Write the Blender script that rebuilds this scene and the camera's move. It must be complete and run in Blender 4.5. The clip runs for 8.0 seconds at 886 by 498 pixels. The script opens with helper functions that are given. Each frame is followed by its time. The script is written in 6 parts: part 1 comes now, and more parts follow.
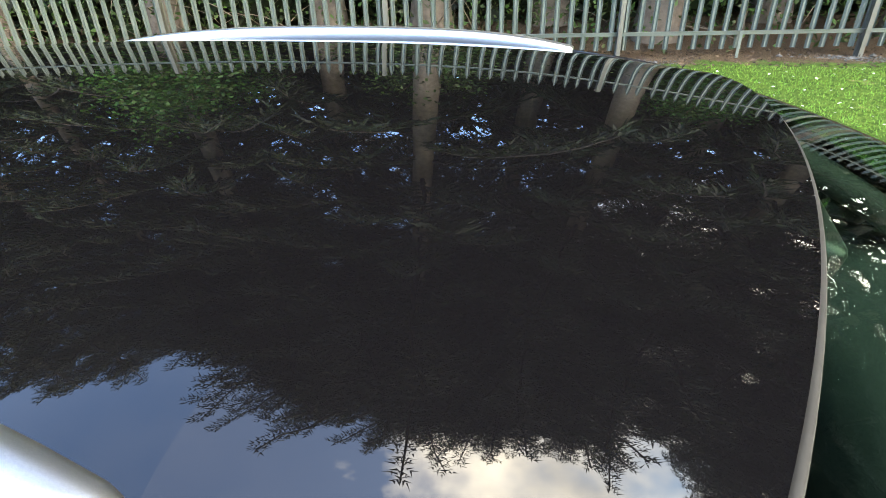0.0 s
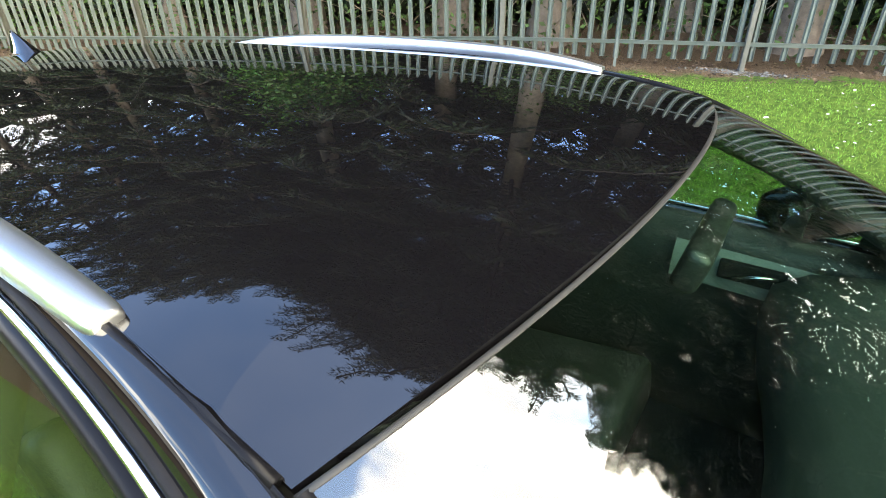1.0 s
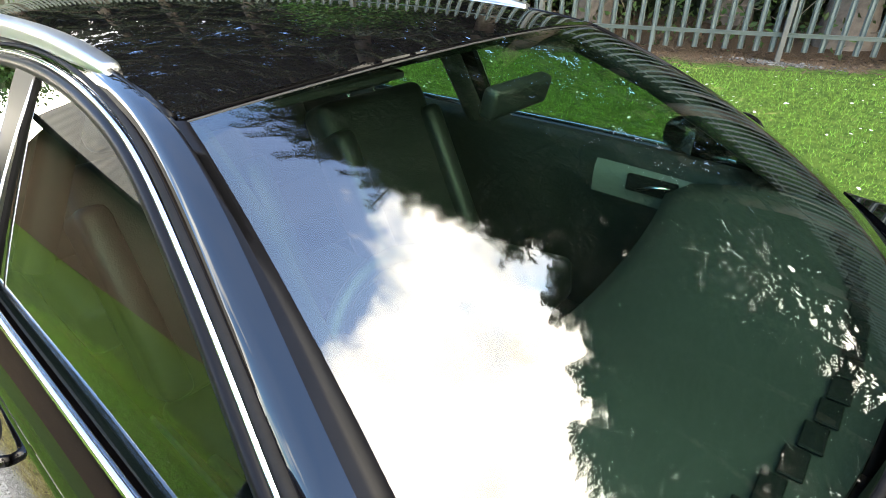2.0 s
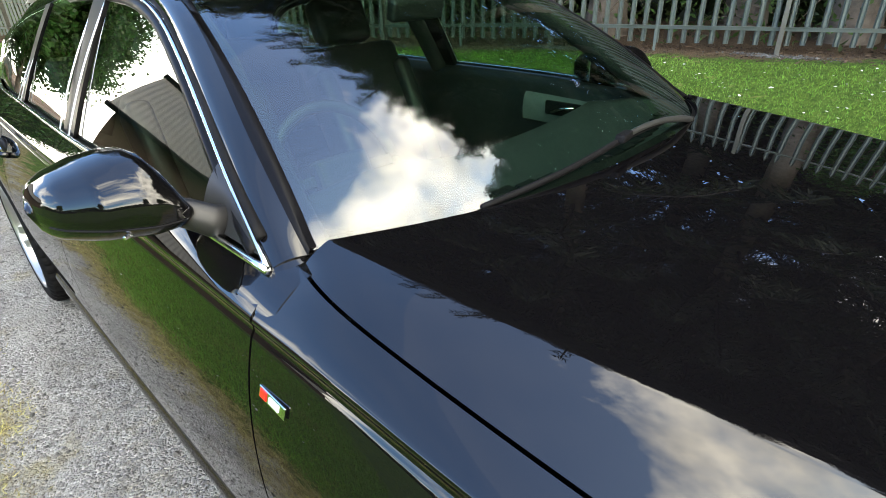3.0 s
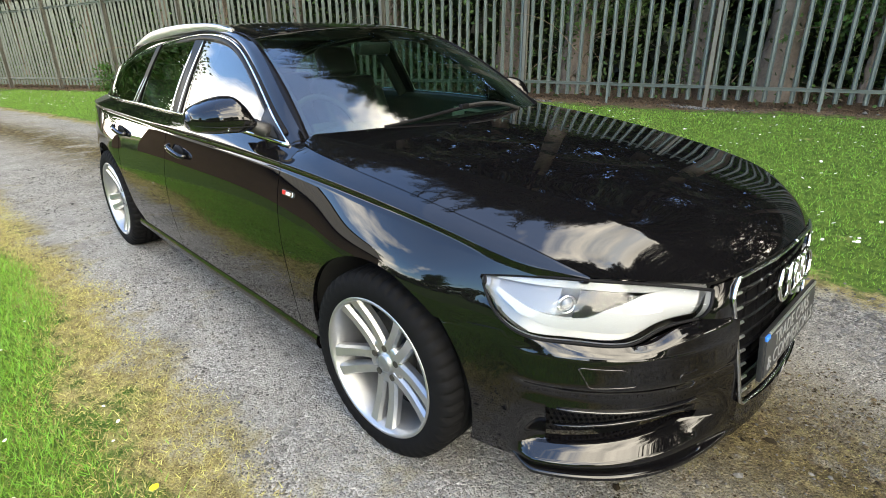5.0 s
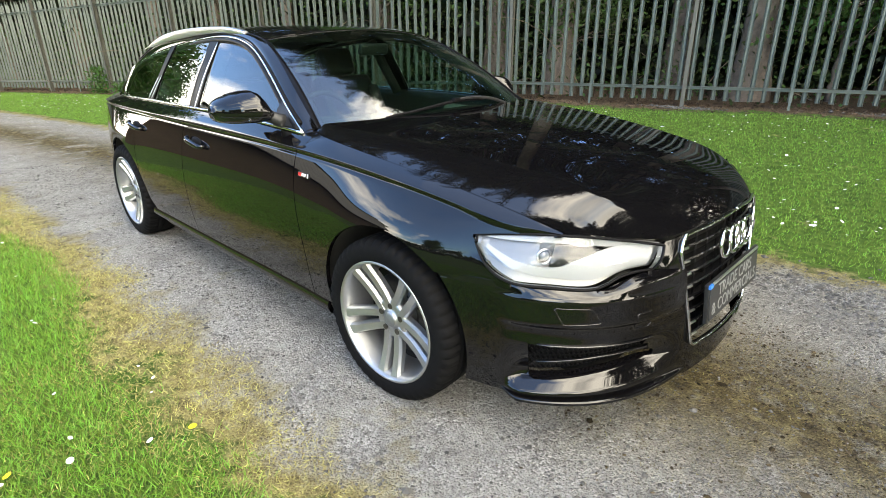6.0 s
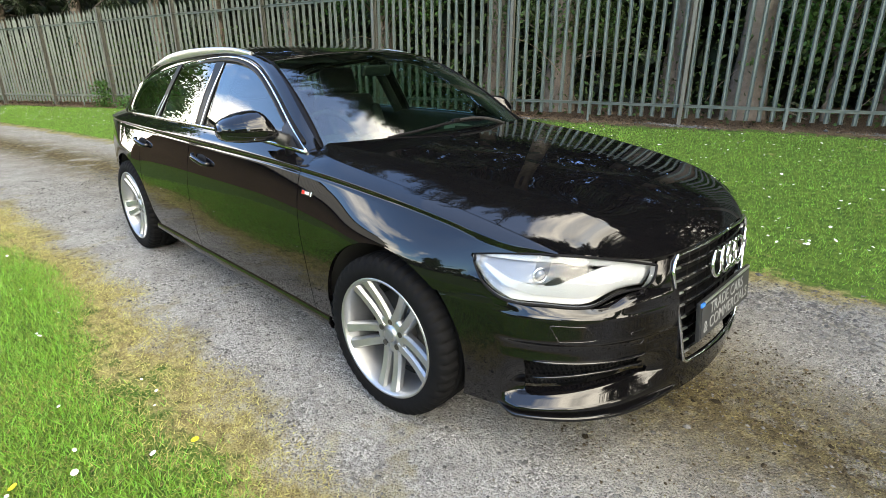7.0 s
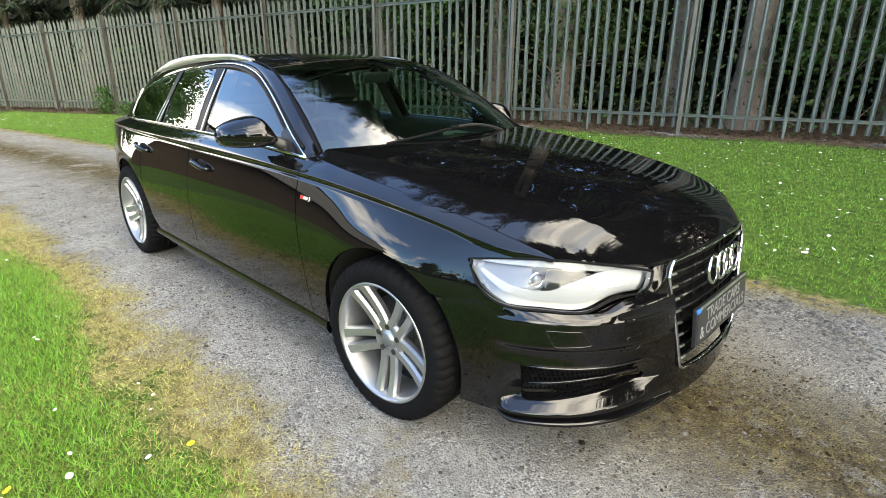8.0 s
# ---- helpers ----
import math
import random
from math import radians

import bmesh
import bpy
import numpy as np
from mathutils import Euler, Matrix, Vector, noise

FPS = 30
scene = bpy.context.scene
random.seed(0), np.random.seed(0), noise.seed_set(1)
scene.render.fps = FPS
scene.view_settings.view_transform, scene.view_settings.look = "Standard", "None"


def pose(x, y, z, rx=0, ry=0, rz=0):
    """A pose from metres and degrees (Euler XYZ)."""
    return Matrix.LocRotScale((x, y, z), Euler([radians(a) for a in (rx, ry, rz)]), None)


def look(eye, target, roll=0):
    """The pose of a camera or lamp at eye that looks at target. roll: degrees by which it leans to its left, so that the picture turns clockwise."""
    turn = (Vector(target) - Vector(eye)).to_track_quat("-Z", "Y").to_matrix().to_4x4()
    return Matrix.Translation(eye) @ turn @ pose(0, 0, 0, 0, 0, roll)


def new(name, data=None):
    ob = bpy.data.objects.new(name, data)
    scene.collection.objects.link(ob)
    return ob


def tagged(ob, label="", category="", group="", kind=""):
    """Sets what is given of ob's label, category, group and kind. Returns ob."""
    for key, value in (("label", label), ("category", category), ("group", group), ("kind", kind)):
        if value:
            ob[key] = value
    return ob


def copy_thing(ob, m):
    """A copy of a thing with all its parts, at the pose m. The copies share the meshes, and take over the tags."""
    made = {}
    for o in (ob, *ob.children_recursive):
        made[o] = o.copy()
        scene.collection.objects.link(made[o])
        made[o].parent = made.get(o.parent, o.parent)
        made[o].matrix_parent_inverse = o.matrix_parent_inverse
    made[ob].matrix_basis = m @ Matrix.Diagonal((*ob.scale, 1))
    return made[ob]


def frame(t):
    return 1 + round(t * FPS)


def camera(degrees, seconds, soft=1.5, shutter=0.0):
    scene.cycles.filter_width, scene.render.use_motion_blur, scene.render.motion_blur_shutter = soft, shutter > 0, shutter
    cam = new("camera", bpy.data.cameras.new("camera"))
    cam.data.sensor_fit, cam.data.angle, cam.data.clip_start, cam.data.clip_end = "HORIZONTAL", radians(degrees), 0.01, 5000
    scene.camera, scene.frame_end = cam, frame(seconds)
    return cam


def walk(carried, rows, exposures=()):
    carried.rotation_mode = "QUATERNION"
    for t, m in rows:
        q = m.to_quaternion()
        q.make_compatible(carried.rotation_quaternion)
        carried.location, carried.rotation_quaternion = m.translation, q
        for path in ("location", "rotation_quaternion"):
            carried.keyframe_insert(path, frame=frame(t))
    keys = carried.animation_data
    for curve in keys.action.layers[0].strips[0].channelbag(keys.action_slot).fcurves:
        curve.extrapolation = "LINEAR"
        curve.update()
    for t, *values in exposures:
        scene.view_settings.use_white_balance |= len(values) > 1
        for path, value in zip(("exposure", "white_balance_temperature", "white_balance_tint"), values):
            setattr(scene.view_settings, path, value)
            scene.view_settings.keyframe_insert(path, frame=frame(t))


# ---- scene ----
cam = camera(78.9, 8.0, soft=0.9)
PATH = [
    (0, (0.16, -0.654, 1.602), (-0.482, 0.972, 0.63), -1.6),
    (0.5, (0.256, -0.659, 1.643), (-0.63, 0.851, 0.674), -1.6),
    (1, (0.405, -0.72, 1.664), (-0.58, 0.723, 0.689), -1.1),
    (1.5, (0.626, -0.795, 1.632), (-0.443, 0.583, 0.653), -1.1),
    (1.7, (0.743, -0.829, 1.606), (-0.354, 0.526, 0.624), -0.8),
    (2.8, (1.425, -1.112, 1.462), (0.218, 0.146, 0.481), 0.2),
    (3, (1.577, -1.149, 1.418), (0.32, 0.1, 0.491), -1.7),
    (3.5, (1.885, -1.274, 1.383), (0.571, -0.039, 0.519), -2.1),
    (4, (2.173, -1.473, 1.381), (0.831, -0.212, 0.601), -1.4),
    (4.5, (2.482, -1.629, 1.367), (1.131, -0.358, 0.619), -1.2),
    (4.7, (2.594, -1.718, 1.374), (1.254, -0.432, 0.632), -0.7),
    (5.8, (2.895, -2.04, 1.344), (1.581, -0.717, 0.62), -0.7),
    (6, (2.925, -2.081, 1.36), (1.62, -0.749, 0.637), -0.5),
    (6.5, (2.959, -2.1, 1.391), (1.647, -0.761, 0.692), -0.3),
    (7, (2.957, -2.113, 1.393), (1.641, -0.766, 0.718), -0.1),
    (7.5, (2.965, -2.111, 1.387), (1.646, -0.76, 0.728), 0.1),
    (8, (2.972, -2.112, 1.385), (1.649, -0.759, 0.738), 0.2),
]
walk(cam, [(t, look(eye, target, roll)) for t, eye, target, roll in PATH], exposures=[(0, 1.08, 8500, 9), (1.6, 0.95, 8400, 9), (3.0, 0.15, 7900, 8), (3.6, 0.30, 8100, 9), (4.5, 0.10, 8250, 9), (8, 0.10, 8200, 9)])

# ---- light ----
SUN_AZ, SUN_EL = radians(72), radians(58)      # compass turn from +y towards +x, and height
world = bpy.data.worlds.new("sky")
scene.world = world
world.use_nodes = True
wn, wl = world.node_tree.nodes, world.node_tree.links
wn.clear()
w_out = wn.new("ShaderNodeOutputWorld")
w_bg = wn.new("ShaderNodeBackground")
w_sky = wn.new("ShaderNodeTexSky")
w_sky.sky_type, w_sky.sun_disc = "NISHITA", False
w_sky.sun_elevation, w_sky.sun_rotation = SUN_EL, SUN_AZ
w_co = wn.new("ShaderNodeTexCoord")
w_map = wn.new("ShaderNodeMapping")
w_map.inputs["Scale"].default_value = (1.0, 1.0, 1.9)
w_map.inputs["Location"].default_value = (0.35, 0.2, 0.1)
w_n = wn.new("ShaderNodeTexNoise")
w_n.inputs["Scale"].default_value, w_n.inputs["Detail"].default_value, w_n.inputs["Roughness"].default_value = 2.3, 9, 0.56
w_ramp = wn.new("ShaderNodeValToRGB")
w_ramp.color_ramp.elements[0].position, w_ramp.color_ramp.elements[1].position = 0.50, 0.67
w_ramp.color_ramp.elements[0].color = (0.025, 0.025, 0.025, 1)
w_mix = wn.new("ShaderNodeMix")
w_mix.data_type = "RGBA"
w_n2 = wn.new("ShaderNodeTexNoise")
w_n2.inputs["Scale"].default_value, w_n2.inputs["Detail"].default_value = 4.0, 6
w_c = wn.new("ShaderNodeValToRGB")
w_c.color_ramp.elements[0].position, w_c.color_ramp.elements[0].color = 0.32, (40, 42, 44, 1)
w_c.color_ramp.elements[1].position, w_c.color_ramp.elements[1].color = 0.60, (90, 92, 92, 1)
w_bg.inputs["Strength"].default_value = 0.14
wl.new(w_co.outputs["Generated"], w_map.inputs["Vector"])
wl.new(w_map.outputs["Vector"], w_n.inputs["Vector"])
wl.new(w_map.outputs["Vector"], w_n2.inputs["Vector"])
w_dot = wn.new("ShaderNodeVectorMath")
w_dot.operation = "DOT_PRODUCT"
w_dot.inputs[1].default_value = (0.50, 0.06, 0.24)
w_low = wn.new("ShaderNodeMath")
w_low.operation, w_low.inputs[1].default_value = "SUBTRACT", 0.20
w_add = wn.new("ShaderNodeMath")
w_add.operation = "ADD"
w_gain = wn.new("ShaderNodeMix")
w_gain.data_type, w_gain.blend_type = "RGBA", "MULTIPLY"
w_gain.inputs["Factor"].default_value = 1.0
w_gain.inputs["B"].default_value = (2.9, 4.8, 7.0, 1)
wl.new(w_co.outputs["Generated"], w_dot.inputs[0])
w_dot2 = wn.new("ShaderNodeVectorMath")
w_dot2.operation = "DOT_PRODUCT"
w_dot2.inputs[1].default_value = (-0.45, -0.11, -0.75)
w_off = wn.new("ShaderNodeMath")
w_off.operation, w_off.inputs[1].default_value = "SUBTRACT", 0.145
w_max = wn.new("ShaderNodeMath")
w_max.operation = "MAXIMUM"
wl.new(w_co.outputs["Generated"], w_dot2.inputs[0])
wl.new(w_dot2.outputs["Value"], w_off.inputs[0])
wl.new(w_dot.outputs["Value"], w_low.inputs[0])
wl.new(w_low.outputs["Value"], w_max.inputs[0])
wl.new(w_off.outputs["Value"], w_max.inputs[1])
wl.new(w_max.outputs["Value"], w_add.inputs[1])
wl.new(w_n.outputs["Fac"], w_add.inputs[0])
wl.new(w_sky.outputs["Color"], w_gain.inputs["A"])
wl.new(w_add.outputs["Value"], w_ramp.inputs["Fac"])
wl.new(w_n2.outputs["Fac"], w_c.inputs["Fac"])
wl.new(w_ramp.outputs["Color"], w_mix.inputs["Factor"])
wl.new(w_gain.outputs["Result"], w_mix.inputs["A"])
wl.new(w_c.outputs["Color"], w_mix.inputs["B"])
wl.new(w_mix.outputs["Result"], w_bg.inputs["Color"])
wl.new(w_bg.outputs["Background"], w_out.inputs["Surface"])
sun = new("sun", bpy.data.lights.new("sun", "SUN"))
sun.data.energy, sun.data.angle, sun.data.color = 0.5, radians(120), (1.0, 0.90, 0.72)
sun.matrix_world = look((12 * math.sin(SUN_AZ), 12 * math.cos(SUN_AZ), 12 * math.tan(SUN_EL)), (0, 0, 0))


# ---- materials ----
def material(name, base=(0.5, 0.5, 0.5), rough=0.5, metal=0.0, coat=0.0, spec=0.5, transmission=0.0, ior=1.5,
             grain=0.0, grain_scale=40.0, dark=None, bump=0.0, bump_scale=200.0, emit=0.0, spread=0.0, coat_rough=0.02, coat_ior=1.5):
    m = bpy.data.materials.new(name)
    m.use_nodes = True
    n, l = m.node_tree.nodes, m.node_tree.links
    p = n["Principled BSDF"]
    p.inputs["Base Color"].default_value = (*base, 1)
    p.inputs["Roughness"].default_value = rough
    p.inputs["Metallic"].default_value = metal
    p.inputs["Coat Weight"].default_value = coat
    p.inputs["Coat Roughness"].default_value = coat_rough
    p.inputs["Coat IOR"].default_value = coat_ior
    p.inputs["Specular IOR Level"].default_value = spec
    p.inputs["Transmission Weight"].default_value = transmission
    p.inputs["IOR"].default_value = ior
    if emit:
        p.inputs["Emission Color"].default_value = (*base, 1)
        p.inputs["Emission Strength"].default_value = emit
    co = n.new("ShaderNodeTexCoord")
    if grain or dark:
        a = n.new("ShaderNodeTexNoise")
        a.inputs["Scale"].default_value, a.inputs["Detail"].default_value, a.inputs["Roughness"].default_value = grain_scale, 6, 0.65
        b = n.new("ShaderNodeTexNoise")
        b.inputs["Scale"].default_value, b.inputs["Detail"].default_value = grain_scale / 9, 4
        add = n.new("ShaderNodeMath")
        add.operation = "ADD"
        rmp = n.new("ShaderNodeMapRange")
        rmp.inputs["From Min"].default_value, rmp.inputs["From Max"].default_value = 0.6, 1.4
        mix = n.new("ShaderNodeMix")
        mix.data_type = "RGBA"
        mix.inputs["A"].default_value = (*(dark or [c * (1 - grain) for c in base]), 1)
        mix.inputs["B"].default_value = (*[min(1, c * (1 + grain * 0.6)) for c in base], 1)
        for t in (a, b):
            l.new(co.outputs["Object"], t.inputs["Vector"])
        l.new(a.outputs["Fac"], add.inputs[0])
        l.new(b.outputs["Fac"], add.inputs[1])
        l.new(add.outputs["Value"], rmp.inputs["Value"])
        l.new(rmp.outputs["Result"], mix.inputs["Factor"])
        last = mix.outputs["Result"]
        if spread:
            info = n.new("ShaderNodeNewGeometry")
            hsv = n.new("ShaderNodeHueSaturation")
            mr = n.new("ShaderNodeMapRange")
            mr.inputs["To Min"].default_value, mr.inputs["To Max"].default_value = 1 - spread, 1 + spread
            l.new(info.outputs["Random Per Island"], mr.inputs["Value"])
            l.new(mr.outputs["Result"], hsv.inputs["Value"])
            l.new(last, hsv.inputs["Color"])
            last = hsv.outputs["Color"]
        l.new(last, p.inputs["Base Color"])
    if bump:
        t = n.new("ShaderNodeTexNoise")
        t.inputs["Scale"].default_value, t.inputs["Detail"].default_value = bump_scale, 5
        l.new(co.outputs["Object"], t.inputs["Vector"])
        bp = n.new("ShaderNodeBump")
        bp.inputs["Strength"].default_value, bp.inputs["Distance"].default_value = bump, 0.01
        l.new(t.outputs["Fac"], bp.inputs["Height"])
        l.new(bp.outputs["Normal"], p.inputs["Normal"])
    return m


def leaf_material(name, base, spread=0.35, through_light=0.35, rough=0.55):
    """Foliage that lets some light through, each leaf a little different."""
    m = bpy.data.materials.new(name)
    m.use_nodes = True
    n, l = m.node_tree.nodes, m.node_tree.links
    p = n["Principled BSDF"]
    p.inputs["Roughness"].default_value = rough
    info = n.new("ShaderNodeNewGeometry")
    hsv = n.new("ShaderNodeHueSaturation")
    mr = n.new("ShaderNodeMapRange")
    mr.inputs["To Min"].default_value, mr.inputs["To Max"].default_value = 1 - spread, 1 + spread
    hr = n.new("ShaderNodeMapRange")
    hr.inputs["To Min"].default_value, hr.inputs["To Max"].default_value = 0.47, 0.53
    hsv.inputs["Color"].default_value = (*base, 1)
    l.new(info.outputs["Random Per Island"], mr.inputs["Value"])
    l.new(info.outputs["Random Per Island"], hr.inputs["Value"])
    l.new(mr.outputs["Result"], hsv.inputs["Value"])
    l.new(hr.outputs["Result"], hsv.inputs["Hue"])
    l.new(hsv.outputs["Color"], p.inputs["Base Color"])
    tr = n.new("ShaderNodeBsdfTranslucent")
    mx = n.new("ShaderNodeMixShader")
    mx.inputs["Fac"].default_value = through_light
    l.new(hsv.outputs["Color"], tr.inputs["Color"])
    l.new(p.outputs["BSDF"], mx.inputs[1])
    l.new(tr.outputs["BSDF"], mx.inputs[2])
    l.new(mx.outputs["Shader"], n["Material Output"].inputs["Surface"])
    return m


def glass_material(name, tint, rough=0.0, mirror=0.10):
    """Thin tinted safety glass: mirrors at its surface and lets the rest straight through."""
    m = bpy.data.materials.new(name)
    m.use_nodes = True
    n, l = m.node_tree.nodes, m.node_tree.links
    n.remove(n["Principled BSDF"])
    t = n.new("ShaderNodeBsdfTransparent")
    t.inputs["Color"].default_value = (*tint, 1)
    g = n.new("ShaderNodeBsdfGlossy")
    g.inputs["Roughness"].default_value = rough
    lw = n.new("ShaderNodeLayerWeight")
    lw.inputs["Blend"].default_value = 0.5
    pw = n.new("ShaderNodeMath")
    pw.operation = "POWER"
    pw.inputs[1].default_value = 4.0
    f = n.new("ShaderNodeMapRange")
    f.inputs["To Min"].default_value, f.inputs["To Max"].default_value = mirror, 1.0
    l.new(lw.outputs["Facing"], pw.inputs[0])
    l.new(pw.outputs["Value"], f.inputs["Value"])
    mx = n.new("ShaderNodeMixShader")
    l.new(f.outputs["Result"], mx.inputs["Fac"])
    l.new(t.outputs["BSDF"], mx.inputs[1])
    l.new(g.outputs["BSDF"], mx.inputs[2])
    l.new(mx.outputs["Shader"], n["Material Output"].inputs["Surface"])
    return m


M_PAINT = material("black_paint", (0.0027, 0.0025, 0.0029), 0.5, coat=1.0, spec=0.0, coat_rough=0.0, coat_ior=1.53)
M_GLASS = glass_material("windscreen_glass", (0.54, 0.76, 0.63), 0.0, 0.125)
M_PRIV = glass_material("side_glass", (0.46, 0.58, 0.52), 0.0, 0.095)
M_CHROME = material("chrome", (0.72, 0.73, 0.74), 0.14, 1.0)
M_SATIN = material("satin_aluminium", (0.78, 0.79, 0.80), 0.34, 1.0, bump=0.03, bump_scale=400)
M_ALLOY = material("silver_alloy", (0.36, 0.37, 0.38), 0.34, 0.85, coat=0.25, grain=0.08, grain_scale=60)
M_ALLOY_IN = material("alloy_barrel", (0.22, 0.225, 0.23), 0.45, 0.8, grain=0.35, grain_scale=25)
M_RUBBER = material("tyre_rubber", (0.0042, 0.0042, 0.0046), 0.8, spec=0.10, grain=0.5, grain_scale=30, bump=0.15, bump_scale=300)
M_SEAL = material("black_seal", (0.007, 0.007, 0.008), 0.6, spec=0.10, grain=0.4, grain_scale=80)
M_GREY_SEAL = material("grey_seal", (0.030, 0.030, 0.029), 0.6, spec=0.2, grain=0.3, grain_scale=80)
M_TRIM = material("gloss_black_trim", (0.006, 0.006, 0.007), 0.16, coat=0.6)
M_PILLAR = material("satin_black_pillar", (0.005, 0.005, 0.006), 0.3, spec=0.08, grain=0.3, grain_scale=60)
M_PLASTIC = material("black_plastic", (0.012, 0.012, 0.013), 0.45, grain=0.4, grain_scale=70, bump=0.08, bump_scale=500)
M_WIPER = material("worn_wiper_paint", (0.030, 0.030, 0.030), 0.45, grain=0.3, grain_scale=60)
M_LINER = material("arch_liner", (0.008, 0.008, 0.008), 0.9, grain=0.5, grain_scale=20)
M_HONEY = material("honeycomb_plastic", (0.006, 0.006, 0.007), 0.45, spec=0.2, bump=0.0)
M_DISC = material("brake_steel", (0.10, 0.095, 0.09), 0.4, 0.9, grain=0.4, grain_scale=60)
M_LAMP_GLASS = glass_material("lamp_lens", (0.95, 0.96, 0.97), 0.0, 0.045)
M_LAMP_WHITE = material("lamp_reflector", (0.28, 0.285, 0.28), 0.3, 0.4, grain=0.06, grain_scale=60)
M_LAMP_DRL = material("light_guide", (0.36, 0.365, 0.365), 0.3, coat=0.4)
M_LAMP_GREY = material("lamp_bezel", (0.20, 0.21, 0.22), 0.35, 0.4)
# near-black that stands in for a dark reflection on the lens
M_LAMP_REFLECTION = material("painted_lamp_reflection", (0.010, 0.011, 0.013), 0.25)
M_LENS = material("projector_glass", (0.10, 0.12, 0.15), 0.02, coat=1.0)
M_LEATHER = material("dark_leather", (0.009, 0.010, 0.0098), 0.45, grain=0.3, grain_scale=50, bump=0.2, bump_scale=250)
M_DASH = material("dashboard_plastic", (0.016, 0.019, 0.018), 0.7, grain=0.25, grain_scale=120, bump=0.1, bump_scale=600)
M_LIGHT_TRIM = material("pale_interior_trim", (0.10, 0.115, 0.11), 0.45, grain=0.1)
M_CLOTH = material("headlining", (0.014, 0.014, 0.014), 0.9, grain=0.2, grain_scale=200)
M_RED = material("red_enamel", (0.55, 0.015, 0.012), 0.3, coat=0.5)
M_WHITE = material("white_enamel", (0.75, 0.75, 0.74), 0.3, coat=0.4)
M_PLATE = material("plate_grey", (0.030, 0.031, 0.033), 0.5, spec=0.2, grain=0.1)
M_PLATE_INK = material("plate_lettering", (0.20, 0.205, 0.205), 0.5)
M_BLUE = material("blue_plastic", (0.02, 0.16, 0.55), 0.35)
M_GALV = material("galvanised_steel", (0.084, 0.104, 0.097), 0.45, 0.4, grain=0.38, grain_scale=14, dark=(0.135, 0.157, 0.142), bump=0.08, bump_scale=120)
M_GALV_POST = material("weathered_post_steel", (0.105, 0.107, 0.092), 0.6, 0.4, grain=0.45, grain_scale=9, dark=(0.080, 0.078, 0.066), bump=0.1, bump_scale=100)
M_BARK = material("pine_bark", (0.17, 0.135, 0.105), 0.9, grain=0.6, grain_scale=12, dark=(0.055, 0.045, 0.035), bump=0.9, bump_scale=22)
# the same bark darkened: the shade inside the crown is in its colour
M_BOUGH = material("bough_bark_painted_shade", (0.055, 0.045, 0.035), 0.9, grain=0.5, grain_scale=14)
M_TWIG = material("dry_twig", (0.20, 0.155, 0.11), 0.9, grain=0.5, grain_scale=30)
M_NEEDLE = leaf_material("conifer_needles", (0.018, 0.030, 0.010), 0.6, 0.2)
M_LEAF = leaf_material("broad_leaves", (0.050, 0.115, 0.022), 0.5, 0.4)
M_UNDER = leaf_material("undergrowth_leaves", (0.060, 0.105, 0.025), 0.6, 0.3)
M_GRASS = leaf_material("grass_blades", (0.195, 0.365, 0.050), 0.6, 0.4, 0.5)
M_GRASS_DRY = leaf_material("dry_grass_blades", (0.40, 0.35, 0.13), 0.6, 0.3, 0.7)
M_MOSS = leaf_material("trodden_moss", (0.17, 0.145, 0.055), 0.75, 0.2, 0.8)
M_PETAL = material("daisy_petal", (0.82, 0.82, 0.80), 0.6, grain=0.05)
M_YELLOW = material("dandelion_yellow", (0.80, 0.62, 0.02), 0.6, grain=0.1)
M_STONE = material("gravel_stone", (0.135, 0.132, 0.125), 0.9, spec=0.2, grain=0.3, grain_scale=30, dark=(0.06, 0.058, 0.054), spread=0.5)
M_SOIL = material("dark_soil", (0.060, 0.046, 0.028), 0.95, spec=0.1, grain=0.4, grain_scale=40, spread=0.7)
M_LITTER = material("leaf_litter", (0.085, 0.055, 0.035), 0.9, grain=0.5, grain_scale=30, spread=0.6)
M_SHED = material("corrugated_sheet", (0.23, 0.22, 0.19), 0.55, 0.2, grain=0.3, grain_scale=3)
M_SHED_WALL = material("brown_wall", (0.075, 0.052, 0.036), 0.8, grain=0.4, grain_scale=3)


# ---- mesh tools ----
def spl(xs, ys):
    """Natural cubic spline through the given knots."""
    xs, ys = np.array(xs, float), np.array(ys, float)
    if xs[0] > xs[-1]:
        xs, ys = xs[::-1], ys[::-1]
    n, h = len(xs), np.diff(xs)
    a, r = np.eye(n), np.zeros((n, *ys.shape[1:]))
    for i in range(1, n - 1):
        a[i, i - 1:i + 2] = h[i - 1], 2 * (h[i - 1] + h[i]), h[i]
        r[i] = 6 * ((ys[i + 1] - ys[i]) / h[i] - (ys[i] - ys[i - 1]) / h[i - 1])
    c = np.linalg.solve(a, r)

    def value(x):
        x = np.asarray(x, float)
        i = np.clip(np.searchsorted(xs, x) - 1, 0, n - 2)
        d, e = x - xs[i], xs[i + 1] - x
        hh = h[i]
        if ys.ndim > 1:
            d, e, hh = d[..., None], e[..., None], hh[..., None]
        inside = (c[i] * e**3 + c[i + 1] * d**3) / (6 * hh) + (ys[i] / hh - c[i] * hh / 6) * e + (ys[i + 1] / hh - c[i + 1] * hh / 6) * d
        return inside
    return value


def curve(pts):
    """A smooth curve through points, from 0 to 1 by length."""
    p = np.array(pts, float)
    s = np.r_[0, np.cumsum(np.linalg.norm(np.diff(p, axis=0), axis=1))]
    return spl(s / s[-1], p)


